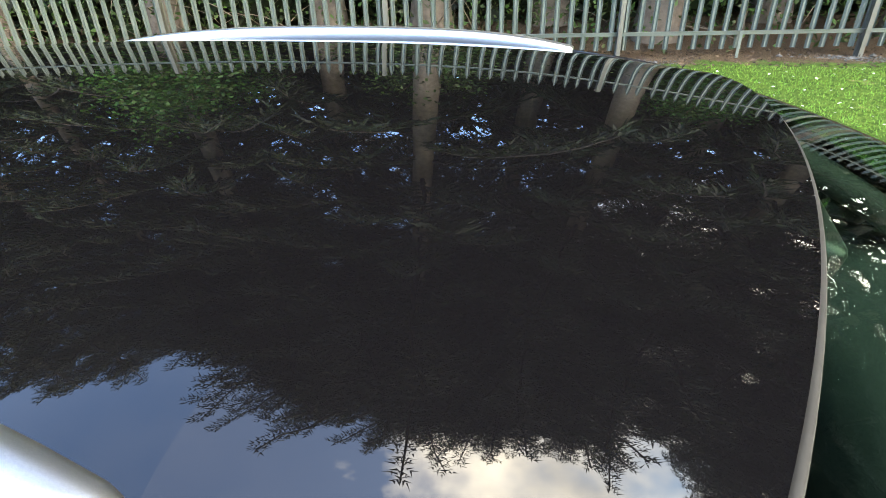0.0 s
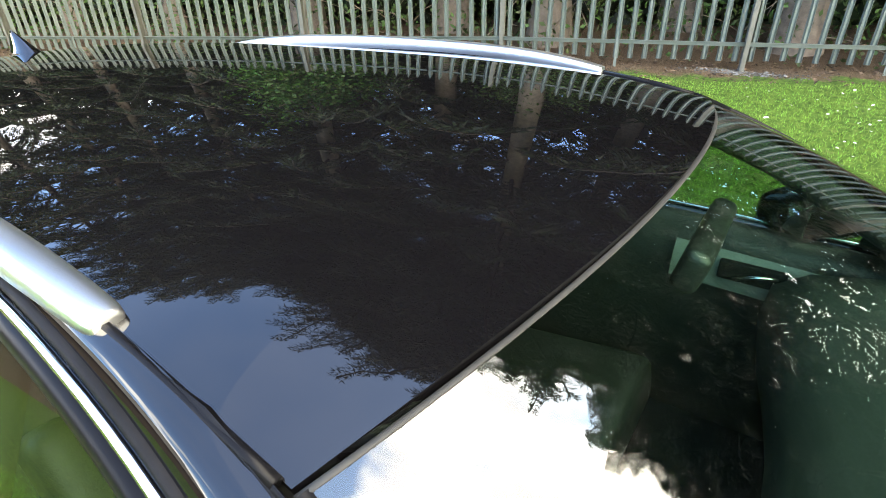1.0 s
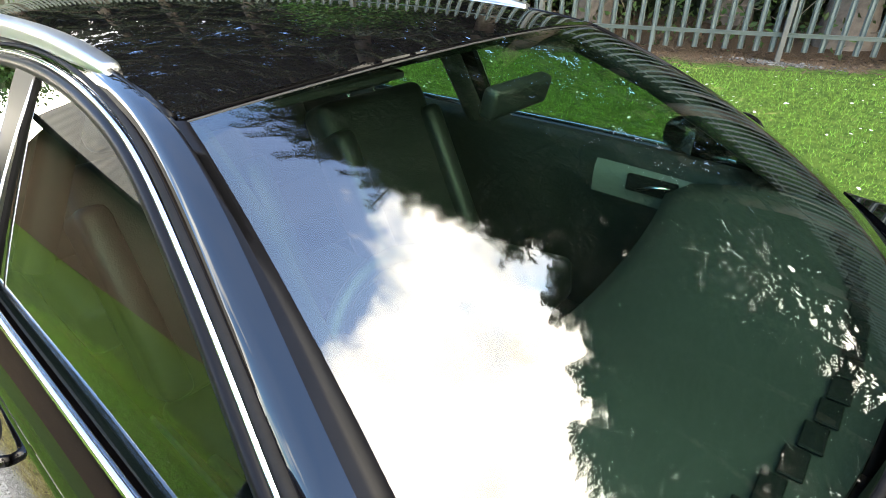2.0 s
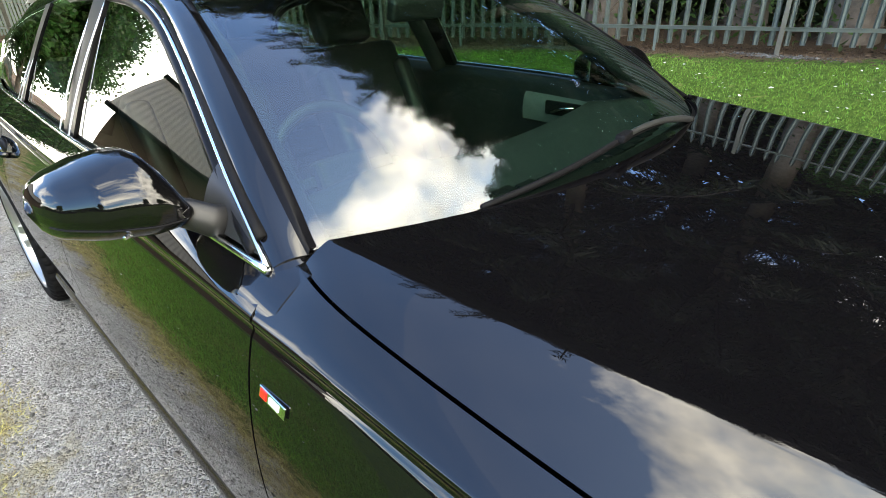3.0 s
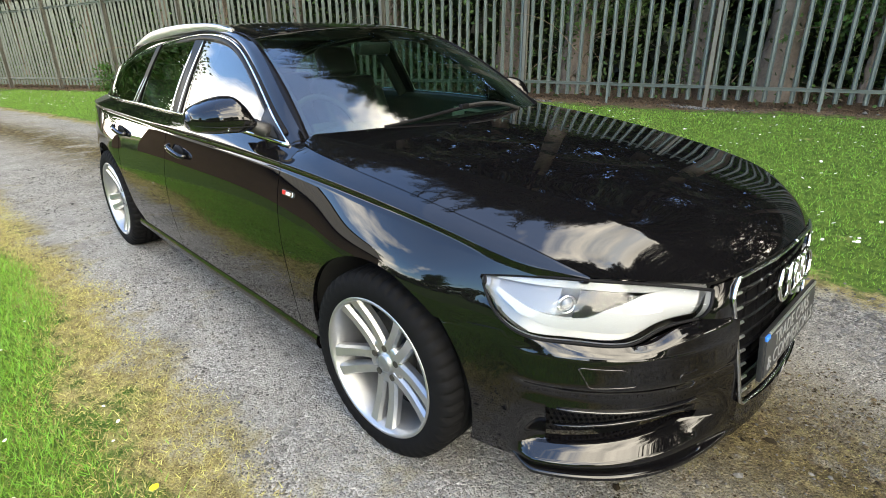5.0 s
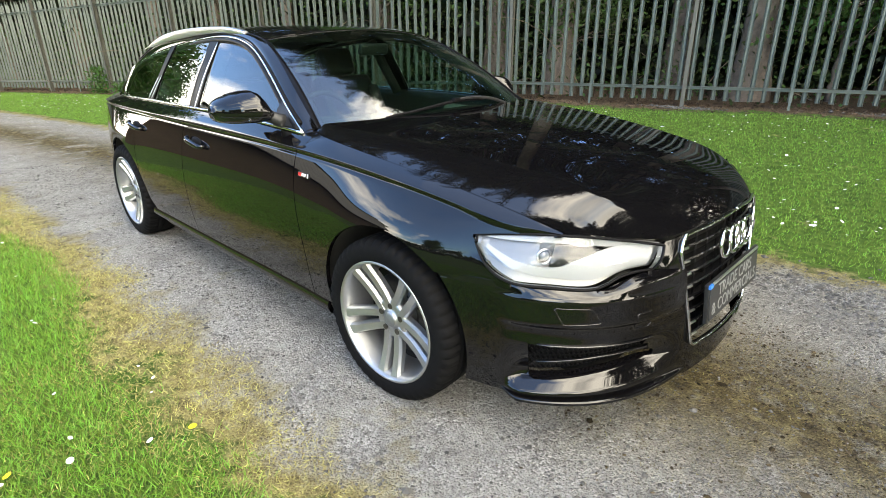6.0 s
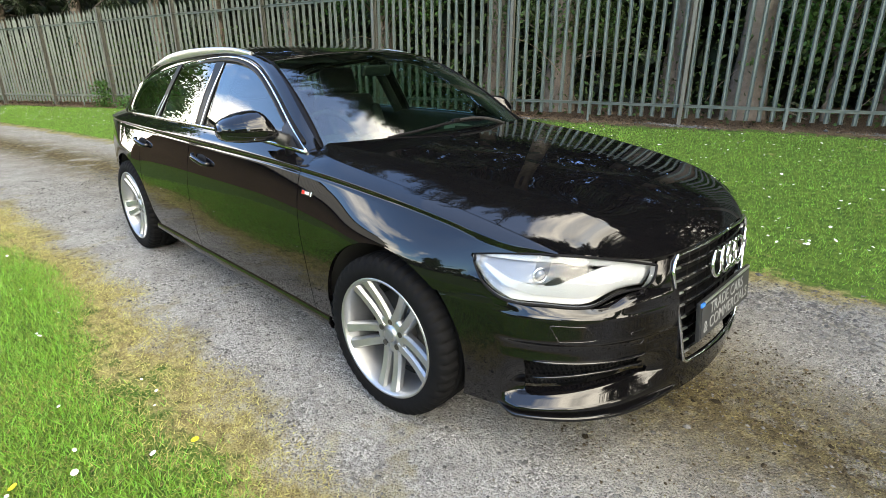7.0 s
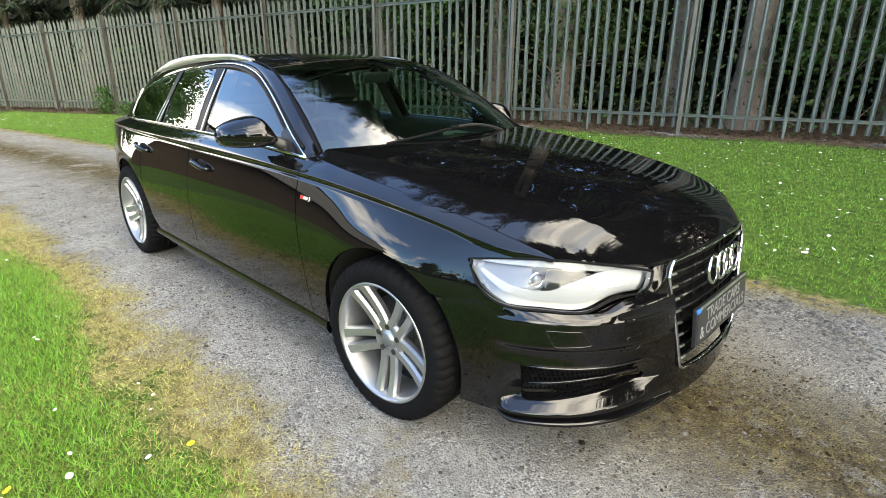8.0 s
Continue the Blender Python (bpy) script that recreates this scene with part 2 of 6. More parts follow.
def loft(curves, nu, nv, knots=None):
    """A grid of points over curves that lie side by side."""
    us = np.linspace(0, 1, nu)
    rows = np.stack([c(us) for c in curves], 0)
    k = knots if knots is not None else np.linspace(0, 1, len(curves))
    return np.moveaxis(spl(k, rows.reshape(len(curves), -1))(np.linspace(0, 1, nv)).reshape(nv, nu, 3), 0, 1)


def link_mesh(name, verts, faces, mat, parent=None, label="", smooth=True, mats=None, index=None):
    me = bpy.data.meshes.new(name)
    me.from_pydata([tuple(v) for v in verts], [], [tuple(f) for f in faces])
    for mt in (mats or [mat]):
        me.materials.append(mt)
    me.polygons.foreach_set("use_smooth", [smooth] * len(me.polygons))
    if index is not None:
        me.polygons.foreach_set("material_index", index)
    me.update()
    ob = new(name, me)
    ob.parent = parent
    if label:
        tagged(ob, label)
    return ob


def grid_faces(nu, nv, off=0, close_u=False, close_v=False):
    out = []
    for i in range(nu if close_u else nu - 1):
        for j in range(nv if close_v else nv - 1):
            a, b = i * nv + j, ((i + 1) % nu) * nv + j
            c, d = ((i + 1) % nu) * nv + (j + 1) % nv, i * nv + (j + 1) % nv
            out.append((a + off, b + off, c + off, d + off))
    return out


def grid_normals(p):
    du, dv = np.gradient(p, axis=0), np.gradient(p, axis=1)
    n = np.cross(du, dv)
    return n / np.maximum(np.linalg.norm(n, axis=-1, keepdims=True), 1e-9)


def panel(name, p, mat, parent, out, hem=0.018, label="", hole=None, side=1):
    """A pressed sheet over a grid of points, its rim folded inwards. out: a point of the outward side's direction.
    hole(u, v): cells to leave open, by their middles in 0 to 1."""
    p = np.array(p, float)
    if side < 0:
        p = p * (1, -1, 1)
        out = (out[0], -out[1], out[2])
    nu, nv = p.shape[:2]
    nrm = grid_normals(p)
    if (nrm.reshape(-1, 3) @ np.array(out)).sum() < 0:
        p, nrm = p[::-1], -nrm[::-1]
        flipped = True
    else:
        flipped = False
    verts = p.reshape(-1, 3).tolist()
    faces = []
    for i in range(nu - 1):
        for j in range(nv - 1):
            u, v = (i + 0.5) / (nu - 1), (j + 0.5) / (nv - 1)
            if hole and hole(1 - u if flipped else u, v):
                continue
            faces.append((i * nv + j, (i + 1) * nv + j, (i + 1) * nv + j + 1, i * nv + j + 1))
    if hem:
        count = {}
        for f in faces:
            for a, b in zip(f, f[1:] + f[:1]):
                count[(a, b)] = 1
        flat, fn = p.reshape(-1, 3), nrm.reshape(-1, 3)
        made = {}

        def ring(k):
            if k not in made:
                base = len(verts)
                verts.append(flat[k].tolist())
                verts.append((flat[k] - fn[k] * 0.003).tolist())
                verts.append((flat[k] - fn[k] * hem).tolist())
                made[k] = base
            return made[k]
        for (a, b) in list(count):
            if (b, a) not in count:
                ra, rb = ring(a), ring(b)
                for s in (0, 1):
                    faces.append((rb + s, ra + s, ra + s + 1, rb + s + 1))
    return link_mesh(name, verts, faces, mat, parent, label)


def tube(name, pts, radius, mat, parent=None, sides=8, label="", flat=1.0, up=(0, 0, 1), caps=True):
    """A bar along points; radius a number or one for each point; flat squashes it along up."""
    p = np.array(pts, float)
    r = np.broadcast_to(np.array(radius, float), (len(p),))
    t = np.gradient(p, axis=0)
    t /= np.maximum(np.linalg.norm(t, axis=1, keepdims=True), 1e-9)
    a = np.cross(t, np.array(up, float))
    a /= np.maximum(np.linalg.norm(a, axis=1, keepdims=True), 1e-9)
    b = np.cross(a, t)
    ang = np.linspace(0, 2 * math.pi, sides, endpoint=False)
    v = p[:, None] + r[:, None, None] * (np.cos(ang)[None, :, None] * a[:, None] + flat * np.sin(ang)[None, :, None] * b[:, None])
    f = grid_faces(len(p), sides, close_v=True)
    if caps:
        f += [tuple(range(sides)), tuple(len(p) * sides - 1 - k for k in range(sides))]
    return link_mesh(name, v.reshape(-1, 3), f, mat, parent, label)


def revolve(name, profile, mat, parent=None, segs=64, label="", ripple=None):
    """A turned body about the y axis from (radius, y) pairs."""
    pr = np.array(profile, float)
    ang = np.linspace(0, 2 * math.pi, segs, endpoint=False)
    r = np.repeat(pr[None, :, 0], segs, 0)
    if ripple is not None:
        r = r + ripple(np.arange(segs)[:, None], np.arange(len(pr))[None, :])
    v = np.stack([r * np.cos(ang)[:, None], np.repeat(pr[None, :, 1], segs, 0), r * np.sin(ang)[:, None]], -1)
    return link_mesh(name, v.reshape(-1, 3), grid_faces(segs, len(pr), close_u=True), mat, parent, label)


def box_data(sx, sy, sz, bevel=0.0, segments=2):
    bm = bmesh.new()
    bmesh.ops.create_cube(bm, size=1.0)
    bmesh.ops.scale(bm, vec=(sx, sy, sz), verts=bm.verts)
    if bevel:
        bmesh.ops.bevel(bm, geom=bm.edges[:], offset=bevel, segments=segments, affect="EDGES", profile=0.6)
    return bm


def part(name, bm, mat, parent=None, label="", m=None, smooth=False):
    me = bpy.data.meshes.new(name)
    bm.to_mesh(me)
    bm.free()
    me.materials.append(mat)
    if smooth:
        me.polygons.foreach_set("use_smooth", [True] * len(me.polygons))
    ob = new(name, me)
    ob.parent = parent
    if m is not None:
        ob.matrix_local = m
    if label:
        tagged(ob, label)
    return ob


def root(name, label, category, group="", m=None):
    ob = new(name)
    ob.empty_display_size = 0.1
    if m is not None:
        ob.matrix_world = m
    return tagged(ob, label, category, group)


def smooth01(x):
    x = np.clip(x, 0, 1)
    return x * x * (3 - 2 * x)


# ---- ground ----
FENCE_A, FENCE_DIR, BAY = np.array((-0.32, 6.38)), np.array((-0.9565, -0.2917)), 2.75
far_edge = spl([-60, -25, -16, -10, -5, 0, 3, 20, 60], [-14, -3.4, -1.0, 0.25, 1.05, 1.6, 1.72, 1.8, 2.0])
near_edge = spl([-60, -25, -16, -10, -4, 0, 3, 20, 60], [-18, -7.2, -4.6, -2.9, -1.62, -1.45, -1.42, -1.5, -1.5])


def fence_y(x):
    return FENCE_A[1] + (np.asarray(x) - FENCE_A[0]) * FENCE_DIR[1] / FENCE_DIR[0]


def fence_base(n):
    """Height of the ground along the fence, by bays from the first post."""
    return 0.40 - 0.062 * np.clip(np.asarray(n, float) - 1.0, 0, 8)


def ground_z(x, y):
    x, y = np.asarray(x, float), np.asarray(y, float)
    n = (x - FENCE_A[0]) / FENCE_DIR[0] / BAY
    k = (y - far_edge(np.clip(x, -60, 60))) / np.maximum(fence_y(x) - far_edge(np.clip(x, -60, 60)), 0.5)
    return fence_base(n) * smooth01(k) + 0.012 * np.sin(x * 1.7 + y) * np.sin(y * 2.3 - x * 0.6) * smooth01(np.abs(y + 0.1) - 1.2)


def zone(x, y):
    """How much a spot belongs to the gravel track: 1 on it, 0 on the grass."""
    xc = np.clip(x, -60, 60)
    lo, hi = near_edge(xc), far_edge(xc)
    return np.clip(np.minimum((y - lo) / 0.7 + 0.5, (hi - y) / 0.5 + 0.5), 0, 1)


def axis_steps(fine_lo, fine_hi, step, far):
    fine = np.arange(fine_lo, fine_hi + 1e-6, step)
    grow = step * np.cumsum(1.22 ** np.arange(1, 60))
    return np.r_[(fine_lo - grow[grow < far])[::-1], fine, fine_hi + grow[grow < far]]


def make_ground():
    xs, ys = axis_steps(-17, 6, 0.12, 600), axis_steps(-5, 8.5, 0.12, 600)
    gx, gy = np.meshgrid(xs, ys, indexing="ij")
    gz = ground_z(gx, gy)
    ob = link_mesh("ground", np.stack([gx, gy, gz], -1).reshape(-1, 3), grid_faces(len(xs), len(ys)), None, mats=[ground_material()])
    at = ob.data.attributes.new("track", "FLOAT", "POINT")
    at.data.foreach_set("value", zone(gx, gy).ravel())
    off = np.interp(gx, [-8, -4, 1.5, 3], [0.30, 0.22, -0.05, -0.08])
    mid = np.exp(-((gy - off - 0.5 * (near_edge(np.clip(gx, -60, 60)) + far_edge(np.clip(gx, -60, 60)))) / 0.50) ** 2)
    at = ob.data.attributes.new("middle", "FLOAT", "POINT")
    at.data.foreach_set("value", mid.ravel())
    d = fence_y(gx) - gy
    at = ob.data.attributes.new("litter", "FLOAT", "POINT")
    at.data.foreach_set("value", np.clip(1.15 - d / 0.55, 0, 1).ravel())
    return tagged(ob, "grey gravel track between mown grass with dry mossy edges", "ground", kind="structure")


def ground_material():
    m = bpy.data.materials.new("track_and_grass")
    m.use_nodes = True
    n, l = m.node_tree.nodes, m.node_tree.links
    p = n["Principled BSDF"]
    p.inputs["Roughness"].default_value = 0.92
    p.inputs["Specular IOR Level"].default_value = 0.2
    co = n.new("ShaderNodeTexCoord")

    def tex(scale, detail=6, rough=0.6):
        t = n.new("ShaderNodeTexNoise")
        t.inputs["Scale"].default_value, t.inputs["Detail"].default_value, t.inputs["Roughness"].default_value = scale, detail, rough
        l.new(co.outputs["Object"], t.inputs["Vector"])
        return t.outputs["Fac"]

    def ramp(fac, stops):
        r = n.new("ShaderNodeValToRGB")
        while len(r.color_ramp.elements) < len(stops):
            r.color_ramp.elements.new(0.5)
        for e, (pos, col) in zip(r.color_ramp.elements, stops):
            e.position, e.color = pos, (*col, 1)
        l.new(fac, r.inputs["Fac"])
        return r.outputs["Color"]

    def mix(fac, a, b, kind="MIX"):
        x = n.new("ShaderNodeMix")
        x.data_type, x.blend_type = "RGBA", kind
        if isinstance(fac, float):
            x.inputs["Factor"].default_value = fac
        else:
            l.new(fac, x.inputs["Factor"])
        l.new(a, x.inputs["A"])
        l.new(b, x.inputs["B"])
        return x.outputs["Result"]

    def calc(op, a, b):
        x = n.new("ShaderNodeMath")
        x.operation, x.use_clamp = op, False
        for k, v in enumerate((a, b)):
            if isinstance(v, (int, float)):
                x.inputs[k].default_value = v
            else:
                l.new(v, x.inputs[k])
        return x.outputs["Value"]

    def attr(name):
        a = n.new("ShaderNodeAttribute")
        a.attribute_name = name
        return a.outputs["Fac"]

    def span(v, lo, hi):
        r = n.new("ShaderNodeMapRange")
        r.inputs["From Min"].default_value, r.inputs["From Max"].default_value = lo, hi
        l.new(v, r.inputs["Value"])
        return r.outputs["Result"]

    stones = n.new("ShaderNodeTexVoronoi")
    stones.inputs["Scale"].default_value = 42
    stones.inputs["Randomness"].default_value = 1
    l.new(co.outputs["Object"], stones.inputs["Vector"])
    fine, mid_n, big = tex(120, 8, 0.7), tex(16, 6), tex(1.6, 5)
    dust = ramp(calc("ADD", calc("MULTIPLY", fine, 0.6), calc("MULTIPLY", mid_n, 0.4)), [(0.36, (0.12, 0.116, 0.108)), (0.48, (0.37, 0.362, 0.338)), (0.64, (0.58, 0.568, 0.53))])
    dust = mix(span(big, 0.42, 0.62), dust, ramp(fine, [(0.38, (0.12, 0.114, 0.10)), (0.62, (0.42, 0.405, 0.37))]))
    sto = ramp(stones.outputs["Color"], [(0.0, (0.16, 0.156, 0.148)), (1.0, (0.50, 0.49, 0.465))])
    joint = n.new("ShaderNodeTexVoronoi")
    joint.feature = "DISTANCE_TO_EDGE"
    joint.inputs["Scale"].default_value = 42
    l.new(co.outputs["Object"], joint.inputs["Vector"])
    crack = span(joint.outputs["Distance"], 0.14, 0.02)
    chips = n.new("ShaderNodeTexVoronoi")
    chips.inputs["Scale"].default_value = 110
    l.new(co.outputs["Object"], chips.inputs["Vector"])
    grit = ramp(chips.outputs["Color"], [(0.0, (0.09, 0.087, 0.081)), (0.5, (0.35, 0.342, 0.322)), (1.0, (0.68, 0.665, 0.63))])
    dust = mix(span(tex(5.5, 6, 0.6), 0.44, 0.58), dust, grit)
    stony = span(calc("ADD", calc("MULTIPLY", mid_n, 0.55), calc("MULTIPLY", tex(3.2, 5), 0.45)), 0.50, 0.60)
    gap = n.new("ShaderNodeRGB")
    gap.outputs[0].default_value = (0.045, 0.042, 0.038, 1)
    sto = mix(calc("MULTIPLY", crack, 0.38), sto, gap.outputs[0])
    gravel = mix(stony, dust, sto)
    specks = n.new("ShaderNodeRGB")
    specks.outputs[0].default_value = (0.055, 0.052, 0.048, 1)
    gravel = mix(calc("MULTIPLY", span(tex(170, 3, 0.5), 0.565, 0.62), 0.85), gravel, specks.outputs[0])
    moss = ramp(calc("ADD", calc("MULTIPLY", fine, 0.5), calc("MULTIPLY", mid_n, 0.5)), [(0.38, (0.085, 0.066, 0.036)), (0.50, (0.28, 0.24, 0.105)), (0.62, (0.48, 0.42, 0.20))])
    grass = ramp(calc("ADD", calc("MULTIPLY", fine, 0.45), calc("MULTIPLY", mid_n, 0.55)), [(0.36, (0.030, 0.062, 0.011)), (0.5, (0.085, 0.165, 0.026)), (0.64, (0.17, 0.265, 0.050))])
    litter = ramp(fine, [(0.3, (0.055, 0.035, 0.022)), (0.55, (0.16, 0.105, 0.065)), (0.75, (0.33, 0.25, 0.17))])
    tr = attr("track")
    wob = calc("ADD", calc("MULTIPLY", calc("SUBTRACT", tex(2.6, 5), 0.5), 1.5), calc("MULTIPLY", calc("SUBTRACT", mid_n, 0.5), 0.5))
    z1 = calc("ADD", tr, wob)
    c = mix(span(z1, 0.22, 0.42), grass, moss)
    c = mix(span(z1, 0.52, 0.86), c, gravel)
    strip = calc("MULTIPLY", attr("middle"), span(calc("ADD", tex(3.5, 5), calc("MULTIPLY", wob, 0.5)), 0.24, 0.46))
    old_moss = ramp(calc("ADD", calc("MULTIPLY", fine, 0.5), calc("MULTIPLY", mid_n, 0.5)), [(0.38, (0.024, 0.018, 0.010)), (0.50, (0.105, 0.082, 0.036)), (0.64, (0.30, 0.25, 0.12))])
    c = mix(strip, c, old_moss)
    c = mix(span(calc("ADD", attr("litter"), wob), 0.45, 0.75), c, litter)
    l.new(c, p.inputs["Base Color"])
    b = n.new("ShaderNodeBump")
    b.inputs["Strength"].default_value, b.inputs["Distance"].default_value = 1.0, 0.03
    l.new(calc("ADD", calc("MULTIPLY", fine, 0.8), calc("SUBTRACT", calc("MULTIPLY", chips.outputs["Distance"], -0.5), calc("MULTIPLY", crack, 0.25))), b.inputs["Height"])
    l.new(b.outputs["Normal"], p.inputs["Normal"])
    return m


make_ground()


# ---- palisade fence ----
def pale_data():
    """A W-section pale with a triple-pointed head, 2.3 m tall, its foot at the origin, its face towards -y."""
    xs = np.array((-0.032, -0.029, -0.019, -0.010, 0.010, 0.019, 0.029, 0.032))
    ys = np.array((0.006, 0.002, -0.020, -0.002, -0.002, -0.020, 0.002, 0.006))
    th = 0.003
    top = np.array((2.19, 2.21, 2.25, 2.30, 2.30, 2.25, 2.21, 2.19))
    spread = np.array((0.004, 0.006, 0.006, 0.008, -0.008, -0.006, -0.006, -0.004))
    verts, faces = [], []
    for back in (0, 1):
        for level in range(3):
            z = np.zeros(8) if level == 0 else np.full(8, 2.18) if level == 1 else top
            x = xs + (spread if level == 2 else 0)
            verts += list(zip(x, ys + back * th, z))
    for level in range(2):
        for k in range(7):
            a = level * 8 + k
            faces.append((a, a + 1, a + 9, a + 8))
            b = 24 + a
            faces.append((b + 8, b + 9, b + 1, b))
    for k in (0, 7):
        for level in range(2):
            a, b = level * 8 + k, 24 + level * 8 + k
            faces.append((a, a + 8, b + 8, b) if k == 0 else (b, b + 8, a + 8, a))
    for k in range(7):
        a, b = 16 + k, 40 + k
        faces.append((a, a + 1, b + 1, b))
    me = bpy.data.meshes.new("slat")
    me.from_pydata([tuple(map(float, v)) for v in verts], [], faces)
    me.materials.append(M_GALV)
    return me


def post_data():
    """An I-section post, 2.5 m tall."""
    w, d, t = 0.050, 0.104, 0.007
    prof = [(-w, -d), (w, -d), (w, -d + t), (t, -d + t), (t, d - t), (w, d - t), (w, d), (-w, d), (-w, d - t), (-t, d - t), (-t, -d + t), (-w, -d + t)]
    prof = [(x / 2, y / 2) for x, y in prof]
    bm = bmesh.new()
    f = bm.faces.new([bm.verts.new((x, y, 0)) for x, y in prof])
    r = bmesh.ops.extrude_face_region(bm, geom=[f])
    bmesh.ops.translate(bm, vec=(0, 0, 2.42), verts=[v for v in r["geom"] if isinstance(v, bmesh.types.BMVert)])
    bmesh.ops.recalc_face_normals(bm, faces=bm.faces)
    me = bpy.data.meshes.new("post")
    bm.to_mesh(me)
    bm.free()
    me.materials.append(M_GALV_POST)
    return me


def make_fence(first=-7, last=13):
    fence = root("palisade_fence", "weathered galvanised steel palisade fence with pointed pales beside grass", "fence")
    rnd = random.Random(4)
    turn = math.atan2(-FENCE_DIR[1], -FENCE_DIR[0])
    pale, post = pale_data(), post_data()
    prof = [(0, 0), (0.045, 0), (0.045, 0.005), (0.005, 0.005), (0.005, 0.045), (0, 0.045)]
    far_v, far_f = [], []
    pv = np.array([v.co[:] for v in pale.vertices])
    pf = [tuple(q.vertices) for q in pale.polygons]
    for n in range(first, last + 1):
        a = FENCE_A + FENCE_DIR * BAY * n
        z = float(fence_base(n))
        o = new("post", post)
        o.parent = fence
        o.matrix_local = pose(a[0], a[1] + 0.0, z - 0.02, rnd.uniform(-0.4, 0.4), rnd.uniform(-0.4, 0.4), math.degrees(turn))
        if n == last:
            break
        b, zb = FENCE_A + FENCE_DIR * BAY * (n + 1), float(fence_base(n + 1))
        for h in (0.30, 2.11):
            bm = bmesh.new()
            d = np.array((b[0] - a[0], b[1] - a[1], zb - z))
            nrm = np.array((FENCE_DIR[1], -FENCE_DIR[0], 0)) * -1
            ends = []
            for q, k in ((a, z), (b, zb)):
                ends.append([bm.verts.new((q[0] - nrm[0] * (0.03 - s), q[1] - nrm[1] * (0.03 - s), k + h - w)) for s, w in prof])
            for i in range(6):
                bm.faces.new((ends[0][i], ends[0][(i + 1) % 6], ends[1][(i + 1) % 6], ends[1][i]))
            bm.faces.new(ends[0])
            bm.faces.new(ends[1][::-1])
            bmesh.ops.recalc_face_normals(bm, faces=bm.faces)
            part("rail", bm, M_GALV, fence)
        for k in range(1, 18):
            f = (k - 0.5) / 17
            q, zz = a + (b - a) * f, z + (zb - z) * f
            m = pose(q[0] - nrm[0] * 0.046, q[1] - nrm[1] * 0.046, zz + 0.10 + rnd.uniform(-0.012, 0.012), rnd.uniform(-0.5, 0.5), rnd.uniform(-0.5, 0.5), math.degrees(turn) + rnd.uniform(-2, 2))
            if -4 <= n <= 11:
                o = new("slat", pale)
                o.parent = fence
                o.matrix_local = m
            else:
                w = np.c_[pv, np.ones(len(pv))] @ np.array(m).T
                far_f += [tuple(i + len(far_v) for i in t) for t in pf]
                far_v += w[:, :3].tolist()
        if n in (0, -1, 1, 2, 3, 4, 5):
            q = (a + b) / 2 + nrm[:2] * 0.03
            bm = box_data(0.035, 0.012, 0.32, 0.002, 1)
            part("foot_strut", bm, M_GALV, fence, "", pose(q[0], q[1], (z + zb) / 2 + 0.15, 0, 0, math.degrees(turn)))
    if far_v:
        tagged(link_mesh("far_slats", far_v, far_f, M_GALV, fence, smooth=False), kind="stuff")
    return fence


make_fence()


# ---- estate car ----
car = root("estate_car", "black five-door estate car parked on the gravel track", "car")
AX, WHEEL_Z, ARCH = 1.456, 0.336, 0.392
crease_z = spl([-2.5, -1.8, -1.0, 0.0, 0.86, 1.2, 1.5, 1.75, 1.955, 2.05, 2.12], [0.93, 0.945, 0.945, 0.942, 0.934, 0.918, 0.892, 0.855, 0.817, 0.808, 0.802])
crease_y = spl([-2.5, -2.2, -1.8, -1.0, 0.0, 0.86, 1.2, 1.5, 1.75, 1.955, 2.05, 2.12], [0.66, 0.755, 0.832, 0.873, 0.880, 0.872, 0.864, 0.848, 0.820, 0.781, 0.746, 0.714])
wide = spl([-2.5, -2.25, -2.05, -1.8, -1.456, -0.9, 0.0, 0.9, 1.25, 1.5, 1.72, 1.84, 2.0, 2.1], [0.62, 0.75, 0.825, 0.885, 0.924, 0.932, 0.932, 0.932, 0.937, 0.930, 0.899, 0.864, 0.832, 0.80])
belt_z = spl([-2.3, -1.8, -1.0, -0.3, 0.2, 0.83, 1.0], [0.985, 0.992, 1.008, 1.010, 1.010, 0.986, 0.975])
belt_y = spl([-2.3, -1.8, -1.0, -0.3, 0.2, 0.83, 1.0], [0.60, 0.735, 0.800, 0.820, 0.824, 0.812, 0.80])
hood_y = spl([0.86, 0.93, 1.1, 1.5, 1.84, 2.108], [0.775, 0.792, 0.804, 0.789, 0.757, 0.717])
hood_z = spl([0.86, 0.93, 1.1, 1.5, 1.84, 2.108], [0.996, 0.990, 0.972, 0.924, 0.868, 0.806])


tip_y, tip_z = spl([1.838, 1.965, 2.108], [0.826, 0.779, 0.718]), spl([1.838, 1.965, 2.108], [0.770, 0.789, 0.799])


GROOVE = 0.021


